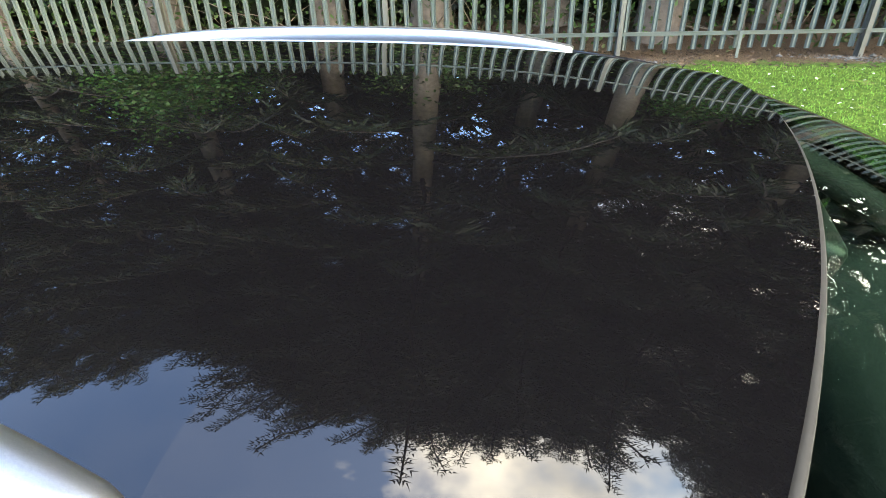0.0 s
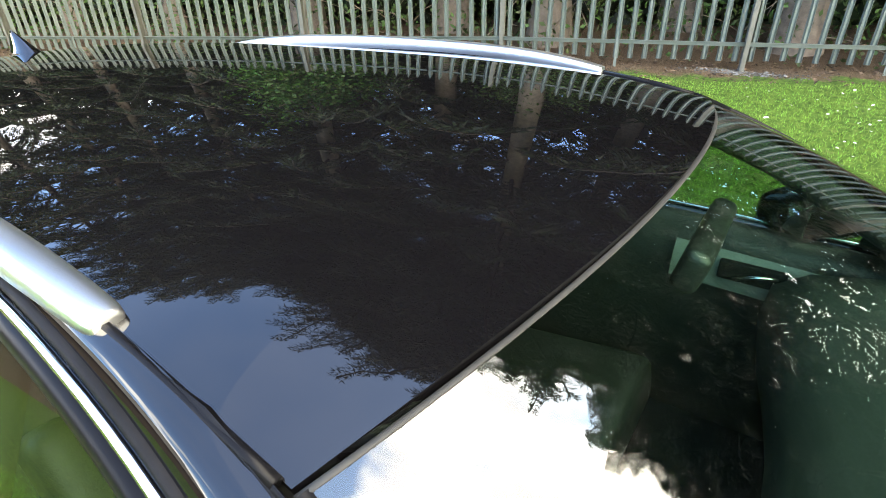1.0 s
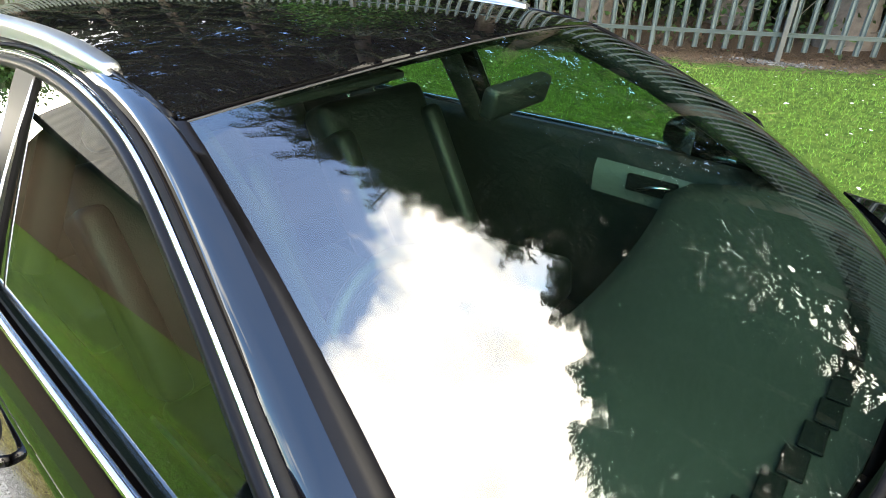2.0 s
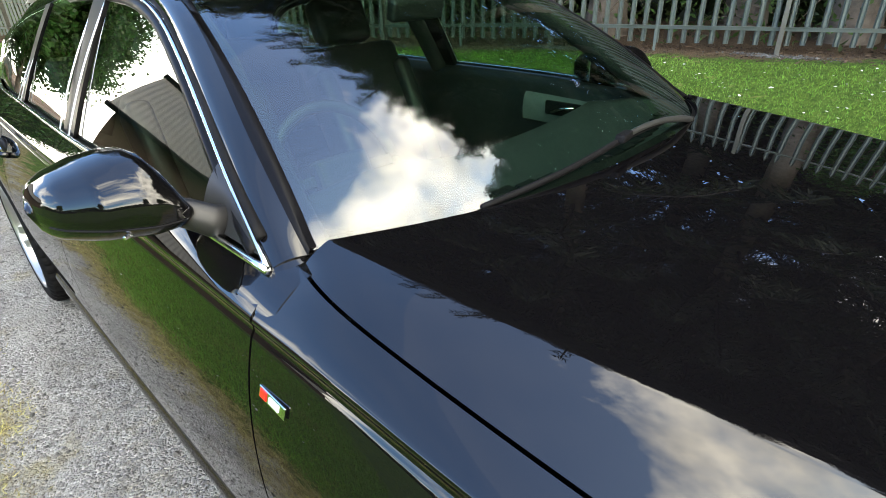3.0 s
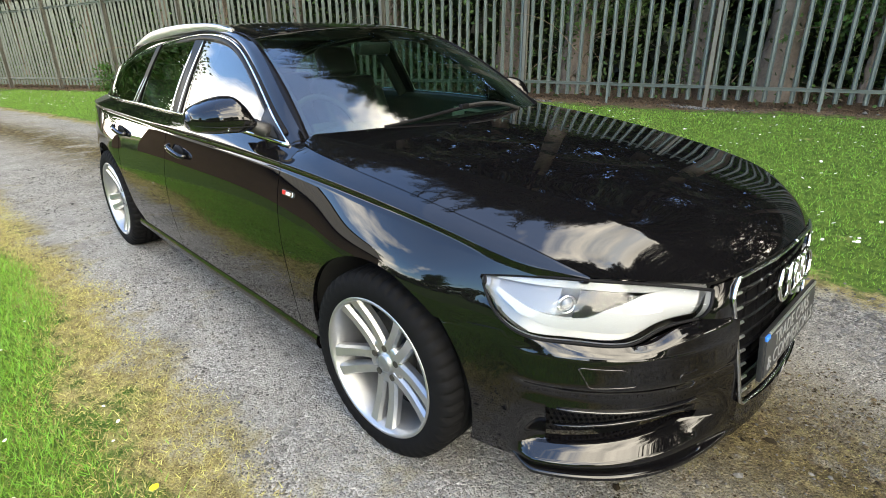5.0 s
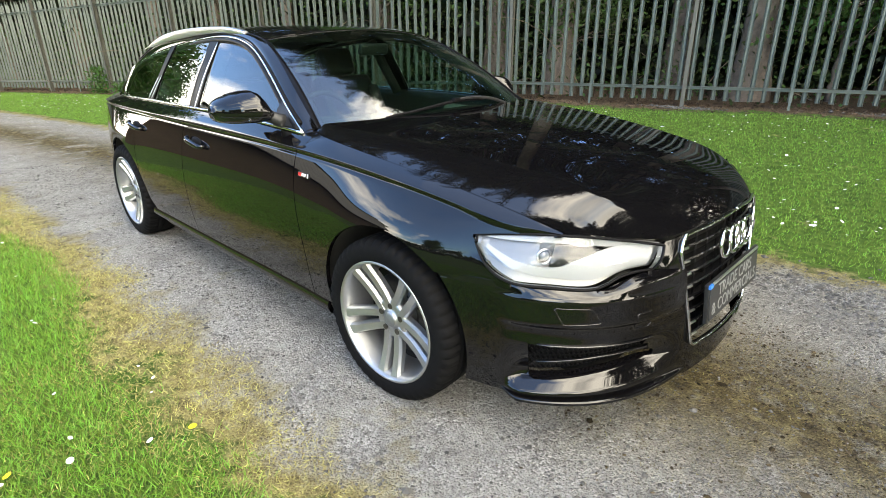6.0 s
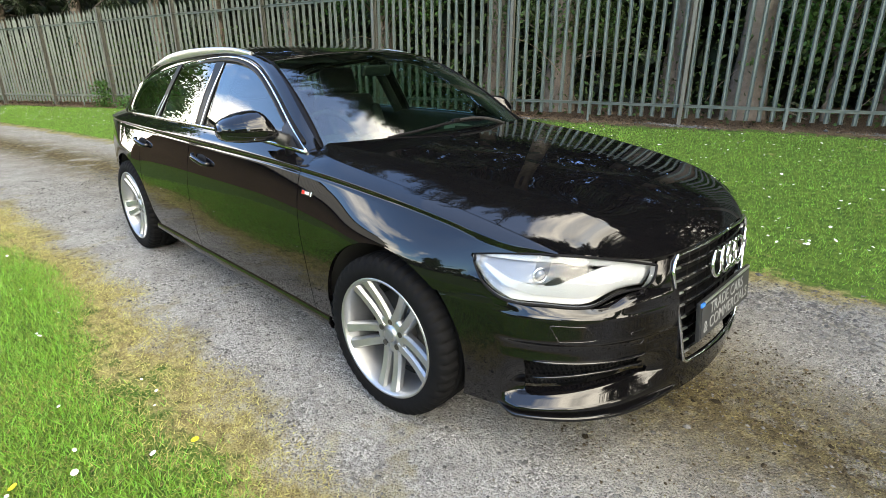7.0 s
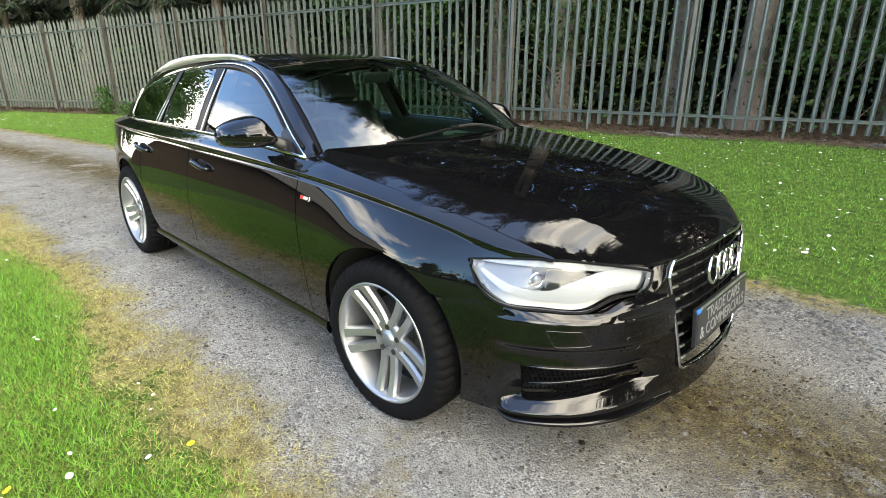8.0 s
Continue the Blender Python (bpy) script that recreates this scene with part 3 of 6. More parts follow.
def side_y(x, z):
    """Half width of the body's flank below the crease."""
    zc, yc, w = crease_z(x), crease_y(x), wide(x)
    s = np.clip((zc - GROOVE - z) / np.maximum(zc - GROOVE - 0.60, 0.05), 0, 1)
    under = zc - z
    up = yc + (w - yc) * (1 - (1 - s) ** 2) - 0.0036 * smooth01(under / 0.012) * (1 - smooth01((under - 0.017) / 0.014)) * smooth01((1.86 - x) / 0.12)
    low = w - 0.33 * (np.clip(0.60 - z, 0, 1)) ** 2
    for ax in (AX, -AX):
        flare = np.exp(-((x - ax) / 0.30) ** 4) * np.exp(-((z - 0.72) / 0.11) ** 2) * 0.012
        up, low = up + flare, low + flare
    # drawn in to the upper edge of the lamp
    pull = smooth01((x - 1.80) / 0.16) * (tip_y(np.clip(x, 1.838, 2.108)) - (yc + (w - yc) * (1 - (1 - np.clip((zc - tip_z(np.clip(x, 1.838, 2.108))) / np.maximum(zc - 0.60, 0.05), 0, 1)) ** 2)))
    up = up + np.where(x > 1.80, pull * np.clip(s * 4, 0, 1) * (z > 0.70), 0)
    return np.where(z >= 0.60, up, low)


def arch_low(x, base):
    """The lower edge of the flank: the sill, or the rim of a wheel arch."""
    out = np.full_like(np.asarray(x, float), 0.0) + base
    for ax in (AX, -AX):
        d = np.clip(ARCH**2 - (x - ax) ** 2, 0, None)
        out = np.maximum(out, np.where(d > 0, WHEEL_Z + np.sqrt(d), base))
    return out


def flank(x0, x1, zlo, top_y, top_z, nu=60, lean=None):
    """Grid over the flank from zlo(x) up to the crease and over it to the top edge."""
    t = np.linspace(0, 1, nu)
    xm = x0 + (x1 - x0) * t
    zl, zc, zt, yt = zlo(xm), crease_z(xm), top_z(xm), top_y(xm)
    rows = []
    tight = np.minimum(1, (zc - zl) / 0.07)
    for v, under in [(v, 0.032) for v in np.linspace(0, 1, 24)] + [(1, d) for d in (0.027, 0.0225, 0.0185, 0.015, 0.012, 0.0095, 0.007, 0.005, 0.003, 0.0015, 0.0)]:
        z = zl + (zc - 0.004 - under * tight - zl) * v
        x = xm + (lean(z) * (1 - t) if lean else 0)
        rows.append(np.stack([x, side_y(x, z), z], -1))
    for q in (0.0, 0.06, 0.14, 0.3, 0.5, 0.7, 0.85, 1.0):
        z = zc + (zt - zc) * q
        yc = side_y(xm, zc - 0.004)
        y = yc - (yc - yt) * (0.7 * q + 0.3 * q * q) - (0.0012 if q == 0 else 0)
        rows.append(np.stack([xm, y, z + (0.0005 if q == 0 else 0)], -1))
    return np.stack(rows, 1)


def cells(x0, x1, zlo, zhi, nu=24, nv=12):
    """Grid over a plain stretch of the flank below the crease."""
    t, v = np.linspace(0, 1, nu), np.linspace(0, 1, nv)
    x = x0 + (x1 - x0) * t
    z = zlo(x)[:, None] + (zhi(x) - zlo(x))[:, None] * v[None]
    xx = np.repeat(x[:, None], nv, 1)
    return np.stack([xx, side_y(xx, z), z], -1)


SILL = 0.285
GAP = 0.003
R_DOOR = -1.12
for s in (-1, 1):
    lean = lambda z: 0.085 * smooth01((0.93 - z) / 0.5)
    p = flank(-0.315 + GAP, 0.862 - GAP, lambda x: arch_low(x, SILL), belt_y, belt_z, 60)
    # the front shut line leans forwards towards the sill
    u = np.linspace(0, 1, p.shape[0])[:, None]
    p[..., 0] += u**3 * lean(p[..., 2])
    p[..., 1] = np.where(p[..., 2] < crease_z(p[..., 0]) - 0.003, side_y(p[..., 0], p[..., 2]), p[..., 1])
    panel("front_door", p, M_PAINT, car, (0, 1, 0.1), side=s)
    p = flank(R_DOOR + GAP, -0.315 - GAP, lambda x: arch_low(x, SILL), belt_y, belt_z, 60)
    panel("rear_door", p, M_PAINT, car, (0, 1, 0.1), side=s)
    p = flank(-2.20, R_DOOR - GAP, lambda x: arch_low(x, 0.30), belt_y, belt_z, 110)
    panel("rear_quarter", p, M_PAINT, car, (0, 1, 0.1), side=s)
    # front wing: behind the lamp, over the lamp, and the piece between arch and lamp
    p = flank(0.862 + GAP, 1.838, lambda x: np.maximum(arch_low(x, SILL), np.where(x > 1.70, 0.624, 0)), hood_y, hood_z, 120)
    u = np.linspace(0, 1, p.shape[0])[:, None]
    p[..., 0] += (1 - u) ** 6 * lean(p[..., 2])
    p[..., 1] = np.where(p[..., 2] < crease_z(p[..., 0]) - 0.003, side_y(p[..., 0], p[..., 2]), p[..., 1])
    panel("front_wing", p, M_PAINT, car, (0, 1, 0.1), side=s)
    tip = flank(1.838, 2.104, tip_z, hood_y, hood_z, 30)
    panel("wing_tip", tip, M_PAINT, car, (0, 1, 0.3), side=s)
    lamp_out_z = spl([1.838, 1.88, 1.95, 2.0], [0.762, 0.715, 0.668, 0.650])
    panel("wing_front", cells(1.838, 1.995, lambda x: 0.624 + 0 * x, lambda x: np.maximum(lamp_out_z(x), 0.63), 20, 12), M_PAINT, car, (0, 1, 0), side=s)

# bonnet with its two ridges


def fair(pts, nose):
    """A fair line along x through points: a cubic that rolls over at the nose."""
    p = np.array(pts, float)
    basis = lambda x: np.stack([np.ones_like(x), x, x**2, x**3, np.exp((x - p[-1, 0]) / nose)], -1)
    ky = np.linalg.lstsq(basis(p[:, 0])[:, :4], p[:, 1], rcond=None)[0]
    kz = np.linalg.lstsq(basis(p[:, 0]), p[:, 2], rcond=None)[0]

    def at(u):
        x0 = p[0, 0] - 0.024
        x = x0 + (p[-1, 0] - x0) * (1 - (1 - u) ** 1.25)
        return np.stack([x, basis(x)[..., :4] @ ky, basis(x) @ kz], -1)
    return at


ridge_c = fair([(0.900, 0.715, 1.008), (1.14, 0.690, 0.990), (1.30, 0.664, 0.976), (1.50, 0.630, 0.957), (1.787, 0.570, 0.925), (2.0, 0.530, 0.889), (2.15, 0.500, 0.852), (2.24, 0.470, 0.806), (2.284, 0.440, 0.760)], 0.07)
mid_c = fair([(1.05, 0.40, 1.035), (1.40, 0.385, 1.010), (1.80, 0.365, 0.962), (2.08, 0.345, 0.905), (2.25, 0.326, 0.845), (2.318, 0.312, 0.800), (2.338, 0.305, 0.772)], 0.06)
spine_c = fair([(1.10, 0.0, 1.044), (1.40, 0.0, 1.026), (1.80, 0.0, 0.982), (2.08, 0.0, 0.928), (2.27, 0.0, 0.868), (2.346, 0.0, 0.815), (2.370, 0.0, 0.786)], 0.06)
us = np.linspace(0, 1, 90)
ue = 1 - (1 - us) ** 1.25
xq = 0.872 + (2.106 - 0.872) * ue
E, R, C, S = np.stack([xq, hood_y(xq) - 0.0085, hood_z(xq) - 0.0022], -1), ridge_c(us) + np.array((0, 0, 0.014)) * (0.92 + 0.55 * smooth01(us * 3) + 0.15 * smooth01((us - 0.35) * 3))[:, None] * smooth01((1 - us) * 4)[:, None], mid_c(us), spine_c(us)
flip_y = np.array((1, -1, 1))
across = np.stack([R, C, S, C * flip_y, R * flip_y], 0).reshape(5, -1)
inner = np.moveaxis(spl([0, 0.5, 1, 1.5, 2], across)(np.linspace(0, 2, 61)).reshape(61, 90, 3), 0, 1)
lip = np.linspace(0, 1, 15)[None, :, None]
outer = E[:, None] + (R - E)[:, None] * lip
outer[..., 2] += 0.0030 * np.sin(math.pi * lip[..., 0]) * smooth01((1 - us) * 5)[:, None]
both = np.concatenate([outer[:, :-1], inner, (outer * flip_y)[:, ::-1][:, 1:]], 1)
panel("bonnet", both, M_PAINT, car, (0, 0, 1))

# roof, windscreen and the frames between
roof_z = spl([-1.95, -1.6, -1.0, -0.4, 0.0, 0.31, 0.40], [1.350, 1.408, 1.450, 1.459, 1.448, 1.422, 1.410])
roof_edge = spl([-1.95, -1.6, -1.0, -0.5, 0.0, 0.205, 0.3], [1.205, 1.308, 1.388, 1.411, 1.399, 1.369, 1.355])
ditch_y = spl([-2.15, -1.0, -0.3, 0.205], [0.545, 0.556, 0.568, 0.592])


def roof_point(x, w):
    """w from -1 at one ditch to 1 at the other."""
    ze, zc = roof_edge(x), roof_z(x)
    return np.stack([x, w * ditch_y(x), zc - (zc - ze) * (0.62 * w**2 + 0.38 * w**4)], -1)


t, w = np.meshgrid(np.linspace(0, 1, 70), np.linspace(-1, 1, 50), indexing="ij")
front = 0.203 + 0.105 * (1 - w**2)
panel("roof", roof_point(-1.88 + (front - 0.004 + 1.88) * t, w), M_PAINT, car, (0, 0, 1))
ws_top = lambda q: np.stack([0.309 - 0.289 * (0.594 * (2 * q - 1)) ** 2, 0.594 * (2 * q - 1), 1.418 - 0.052 * (2 * q - 1) ** 2], -1)
ws_low = lambda q: np.stack([1.08 - 0.413 * (0.738 * (2 * q - 1)) ** 2, 0.738 * (2 * q - 1), 1.042 - 0.038 * (2 * q - 1) ** 2], -1)
q = np.linspace(0, 1, 60)
a, b = ws_top(q), ws_low(q)
k = np.linspace(0, 1, 40)
bow = (4 * k * (1 - k))[None, :, None] * np.array((0.030, 0, 0.040))
glass_p = a[:, None] + (b - a)[:, None] * k[None, :, None] + bow * (0.6 + 0.4 * (1 - (2 * q - 1) ** 2))[:, None, None]
windscreen = panel("windscreen", glass_p, M_GLASS, car, (1, 0, 1), hem=0, label="green-tinted laminated windscreen")
# the black printed band round the glass
band = panel("windscreen_band", glass_p - np.array((0.004, 0, 0.004)), M_SEAL, car, (1, 0, 1), hem=0,
             hole=lambda u, v: 0.017 < u < 0.983 and v < 0.965)
tube("roof_seam", ws_top(np.linspace(0, 1, 40)) + np.array((-0.003, 0, 0.0)), 0.0034, M_GREY_SEAL, car, 8, flat=0.5)

frame_out = curve([(0.838, 0.806, 0.992), (0.65, 0.762, 1.088), (0.42, 0.700, 1.217), (0.285, 0.665, 1.283), (0.15, 0.635, 1.338), (-0.03, 0.613, 1.378), (-0.23, 0.599, 1.393), (-0.60, 0.592, 1.378), (-1.10, 0.603, 1.318), (-1.42, 0.632, 1.262), (-1.65, 0.667, 1.170), (-1.80, 0.715, 1.01)])
for s in (-1, 1):
    inner = curve([(0.862, 0.752, 1.003), (0.64, 0.708, 1.148), (0.42, 0.650, 1.275), (0.20, 0.602, 1.368), (-0.34, 0.574, 1.411), (-0.95, 0.564, 1.394), (-1.5, 0.558, 1.330), (-1.90, 0.555, 1.215)])
    mid = curve([(0.853, 0.784, 1.004), (0.635, 0.740, 1.123), (0.41, 0.682, 1.250), (0.17, 0.624, 1.361), (-0.34, 0.588, 1.403), (-0.95, 0.587, 1.366), (-1.5, 0.612, 1.284), (-1.86, 0.665, 1.12)])
    panel("side_frame", loft([frame_out, mid, inner], 90, 14), M_PAINT, car, (0, 0.5, 1), side=s)
    # filler strip beside the windscreen
    edge = glass_p[-1] * (1, 1, 1)
    fill = inner(np.linspace(0.0, 0.315, 40))[::-1]
    panel("pillar_filler", np.stack([edge + np.array((0, -0.010, 0.003)), edge + np.array((0, 0.006, 0.006)), edge * 0.35 + fill * 0.65 + np.array((0, 0, 0.006)), fill + np.array((0, 0.002, 0.001))], 1), M_PILLAR, car, (0.5, 0.5, 1), 0.006, side=s)
    sh = [curve([(xs_, y, z + dz) for xs_, dz in ((0.800, 0.004), (0.845, 0.0), (0.905, -0.006))]) for y, z in ((0.866, 0.936), (0.845, 0.962), (0.806, 0.988), (0.775, 0.998), (0.733, 1.0025))]
    foot = [curve([(0.834, 0.808, 0.990), (0.851, 0.784, 1.001), (0.860, 0.752, 1.001), (0.858, 0.734, 1.002)]), curve([(0.874, 0.814, 0.972), (0.882, 0.785, 0.986), (0.886, 0.752, 0.990), (0.886, 0.734, 0.991)])]
    panel("pillar_foot", loft(foot, 12, 4), M_PAINT, car, (0.3, 0.2, 1), 0.004, side=s)
    panel("wing_shoulder", loft(sh, 8, 8), M_PAINT, car, (0, 0.2, 1), 0.01, side=s)
    d = np.linspace(0.19, -1.85, 60)
    tube("roof_ditch", np.stack([d, s * (ditch_y(d) + 0.004), roof_edge(d) + 0.0015], -1), 0.0055, M_PILLAR, car, 6)
    # chrome round the side glass
    fo = frame_out(np.linspace(0, 1, 80))
    tube("window_chrome", np.stack([fo[:, 0], s * (fo[:, 1] + 0.006), fo[:, 2] - 0.004], -1), 0.0058, M_CHROME, car, 8, flat=0.8)
    xb = np.linspace(0.838, -1.80, 70)
    tube("belt_chrome", np.stack([xb, s * (belt_y(xb) + 0.004), belt_z(xb) + 0.004], -1), 0.0075, M_CHROME, car, 8)


def upper_at(x):
    fo = frame_out(np.linspace(0, 1, 400))
    o = np.argsort(fo[:, 0])
    return np.interp(x, fo[o, 0], fo[o, 1]), np.interp(x, fo[o, 0], fo[o, 2])


def side_glass(x_front, x_rear, lean_f=0.0, lean_r=0.0, inset=0.006):
    """Grid over the side windows between two uprights, which may lean back by so much at the top."""
    t, v = np.meshgrid(np.linspace(0, 1, 40), np.linspace(0, 1, 24), indexing="ij")
    xl = x_front + (x_rear - x_front) * t
    x = xl + (lean_f * (1 - t) + lean_r * t) * v
    uz = upper_at(x)[1]
    bz = belt_z(xl)
    z = bz + (uz - bz) * v
    dz = z - 1.0
    y = 0.816 - 0.46 * dz - 0.26 * dz**2 + (belt_y(xl) - 0.82) * (1 - 0.6 * v) - inset
    return np.stack([x, y, z], -1)


for s in (-1, 1):
    panel("front_side_glass", side_glass(0.80, -0.265, 0.0, -0.03), M_PRIV, car, (0, 1, 0.3), 0, side=s)
    panel("rear_side_glass", side_glass(-0.375, -1.01, -0.03, 0.09), M_PRIV, car, (0, 1, 0.3), 0, side=s)
    panel("quarter_glass", side_glass(-1.06, -1.79, 0.09, 0.0), M_PRIV, car, (0, 1, 0.3), 0, side=s)
    panel("b_pillar", side_glass(-0.262, -0.378, -0.03, -0.03, -0.001), M_PILLAR, car, (0, 1, 0.3), 0.02, side=s)
    panel("c_pillar", side_glass(-1.005, -1.065, 0.09, 0.09, 0.0), M_PILLAR, car, (0, 1, 0.3), 0.02, side=s)

# front bumper: a plan line from the arch to the grille, and a section that runs along it
plan_c = curve([(1.848, 0.886, 0), (2.0, 0.842, 0), (2.12, 0.778, 0), (2.232, 0.675, 0), (2.320, 0.52, 0), (2.358, 0.38, 0), (2.380, 0.270, 0)])
top_of = spl([0, 0.19, 0.34, 0.48, 0.57, 0.68, 0.80, 0.90, 1.0], [0.620, 0.640, 0.632, 0.626, 0.631, 0.656, 0.664, 0.662, 0.650])
# height at the arch and at the grille, and how far it stands out there
SECTION = [(-0.012, -0.012, -0.018, -0.018), (0.606, 0.606, -0.003, -0.003), (0.597, 0.597, 0.0, 0.0), (0.56, 0.56, 0.001, 0.001), (0.522, 0.522, 0.004, 0.004),
           (0.513, 0.513, 0.002, 0.002), (0.497, 0.497, -0.014, -0.012), (0.470, 0.470, -0.020, -0.015), (0.436, 0.432, -0.016, -0.010),
           (0.262, 0.344, -0.070, -0.007), (0.256, 0.338, -0.058, -0.006), (0.232, 0.258, -0.008, -0.004), (0.228, 0.247, -0.024, -0.014),
           (0.228, 0.238, 0.008, 0.010), (0.219, 0.226, 0.009, 0.011), (0.213, 0.216, -0.05, -0.03)]


def grille_half(z):
    zs = [0.335, 0.356, 0.475, 0.62, 0.712, 0.745, 0.768, 0.782]
    return np.interp(z, zs, [0.255, 0.282, 0.314, 0.354, 0.379, 0.368, 0.33, 0.0])


def bumper_rows(nu=90, sub=3, back=0.0):
    u = np.linspace(0, 1, nu)
    p = plan_c(u)
    d = np.gradient(p, axis=0)
    n = np.stack([-d[:, 1], d[:, 0], 0 * u], -1)
    n /= np.linalg.norm(n, axis=1, keepdims=True)
    n *= np.sign(n[:, :1] + 1e-9) if n[nu // 2, 0] > 0 else -1
    top = top_of(u)
    rows = [(top, np.interp(u, [0, 0.17, 0.27, 0.5, 0.6, 0.8, 0.9, 1], [-0.001, -0.001, -0.015, -0.026, -0.046, -0.046, -0.03, -0.012]))]
    for k, (z0, z1, o0, o1) in enumerate(SECTION):
        rows.append((top - 0.012, np.interp(u, [0, 0.17, 0.27, 1], [-0.0005, -0.0005, -0.010, -0.010])) if k == 0 else (z0 + (z1 - z0) * u, o0 + (o1 - o0) * (smooth01((u - 0.74) / 0.22) if k > 8 else u)))
    out = []
    for i in range(len(rows) - 1):
        for f in np.linspace(0, 1, sub, endpoint=False):
            out.append([rows[i][j] + (rows[i + 1][j] - rows[i][j]) * f for j in (0, 1)])
    out.append(rows[-1])
    grid = []
    for z, o in out:
        plain = np.interp(z, [0.17, 0.30, 0.60], [-0.055, -0.03, 0.0])
        m = smooth01((u - 0.14) / 0.10)
        o = np.where(z < top - 0.013, plain + (o - plain) * m, o)
        fine = np.linspace(0, 1, 400)
        stop = np.interp(-(grille_half(z) - 0.002), -plan_c(fine)[:, 1], fine)
        stop = np.where(z < 0.337, 1.0, stop)
        cut = u * (1 - (1 - stop) * u**3)
        pz = plan_c(cut)
        q = pz + n * (o * (1 - u**8) - back)[:, None]
        d = np.clip(ARCH**2 - (z - WHEEL_Z) ** 2, 0, None)
        q[:, 0] -= (1 - u) ** 5 * (1.848 - (AX + np.sqrt(d)))
        q[:, 2] = z
        grid.append(q)
    return np.stack(grid, 1)


ROWS = len(SECTION) * 3


def honeycomb(g, s, pitch=0.017):
    """Six-sided cells over a grid of points."""
    nu, nv = g.shape[:2]
    wide_m = np.linalg.norm(np.diff(g[:, nv // 2], axis=0), axis=1).sum()
    tall_m = np.linalg.norm(np.diff(g[nu // 2], axis=0), axis=1).sum()

    def at(a, b):
        a, b = np.clip(a, 0, 0.9999) * (nu - 1), np.clip(b, 0, 0.9999) * (nv - 1)
        i, j = a.astype(int), b.astype(int)
        fa, fb = (a - i)[..., None], (b - j)[..., None]
        return (g[i, j] * (1 - fa) + g[i + 1, j] * fa) * (1 - fb) + (g[i, j + 1] * (1 - fa) + g[i + 1, j + 1] * fa) * fb
    ang = np.arange(6) * math.pi / 3 + math.pi / 6
    verts, faces = [], []
    for row in range(int(tall_m / (pitch * 0.87))):
        for k in range(int(wide_m / pitch)):
            cx, cy = (k + 0.5 * (row % 2)) * pitch, row * pitch * 0.87
            for rad, deep in ((0.56, 0.0), (0.44, 0.0), (0.42, -0.010)):
                q = at((cx + rad * pitch * np.cos(ang)) / wide_m, (cy + rad * pitch * np.sin(ang)) / tall_m) + np.array((0.8, 0.5, 0)) * deep
                verts += (q * (1, s, 1)).tolist()
            b = len(verts) - 18
            for e in range(6):
                f = (e + 1) % 6
                faces += [(b + e, b + f, b + 6 + f, b + 6 + e), (b + 6 + e, b + 6 + f, b + 12 + f, b + 12 + e)]
    return link_mesh("intake_honeycomb", verts, faces, M_HONEY, car, smooth=False)


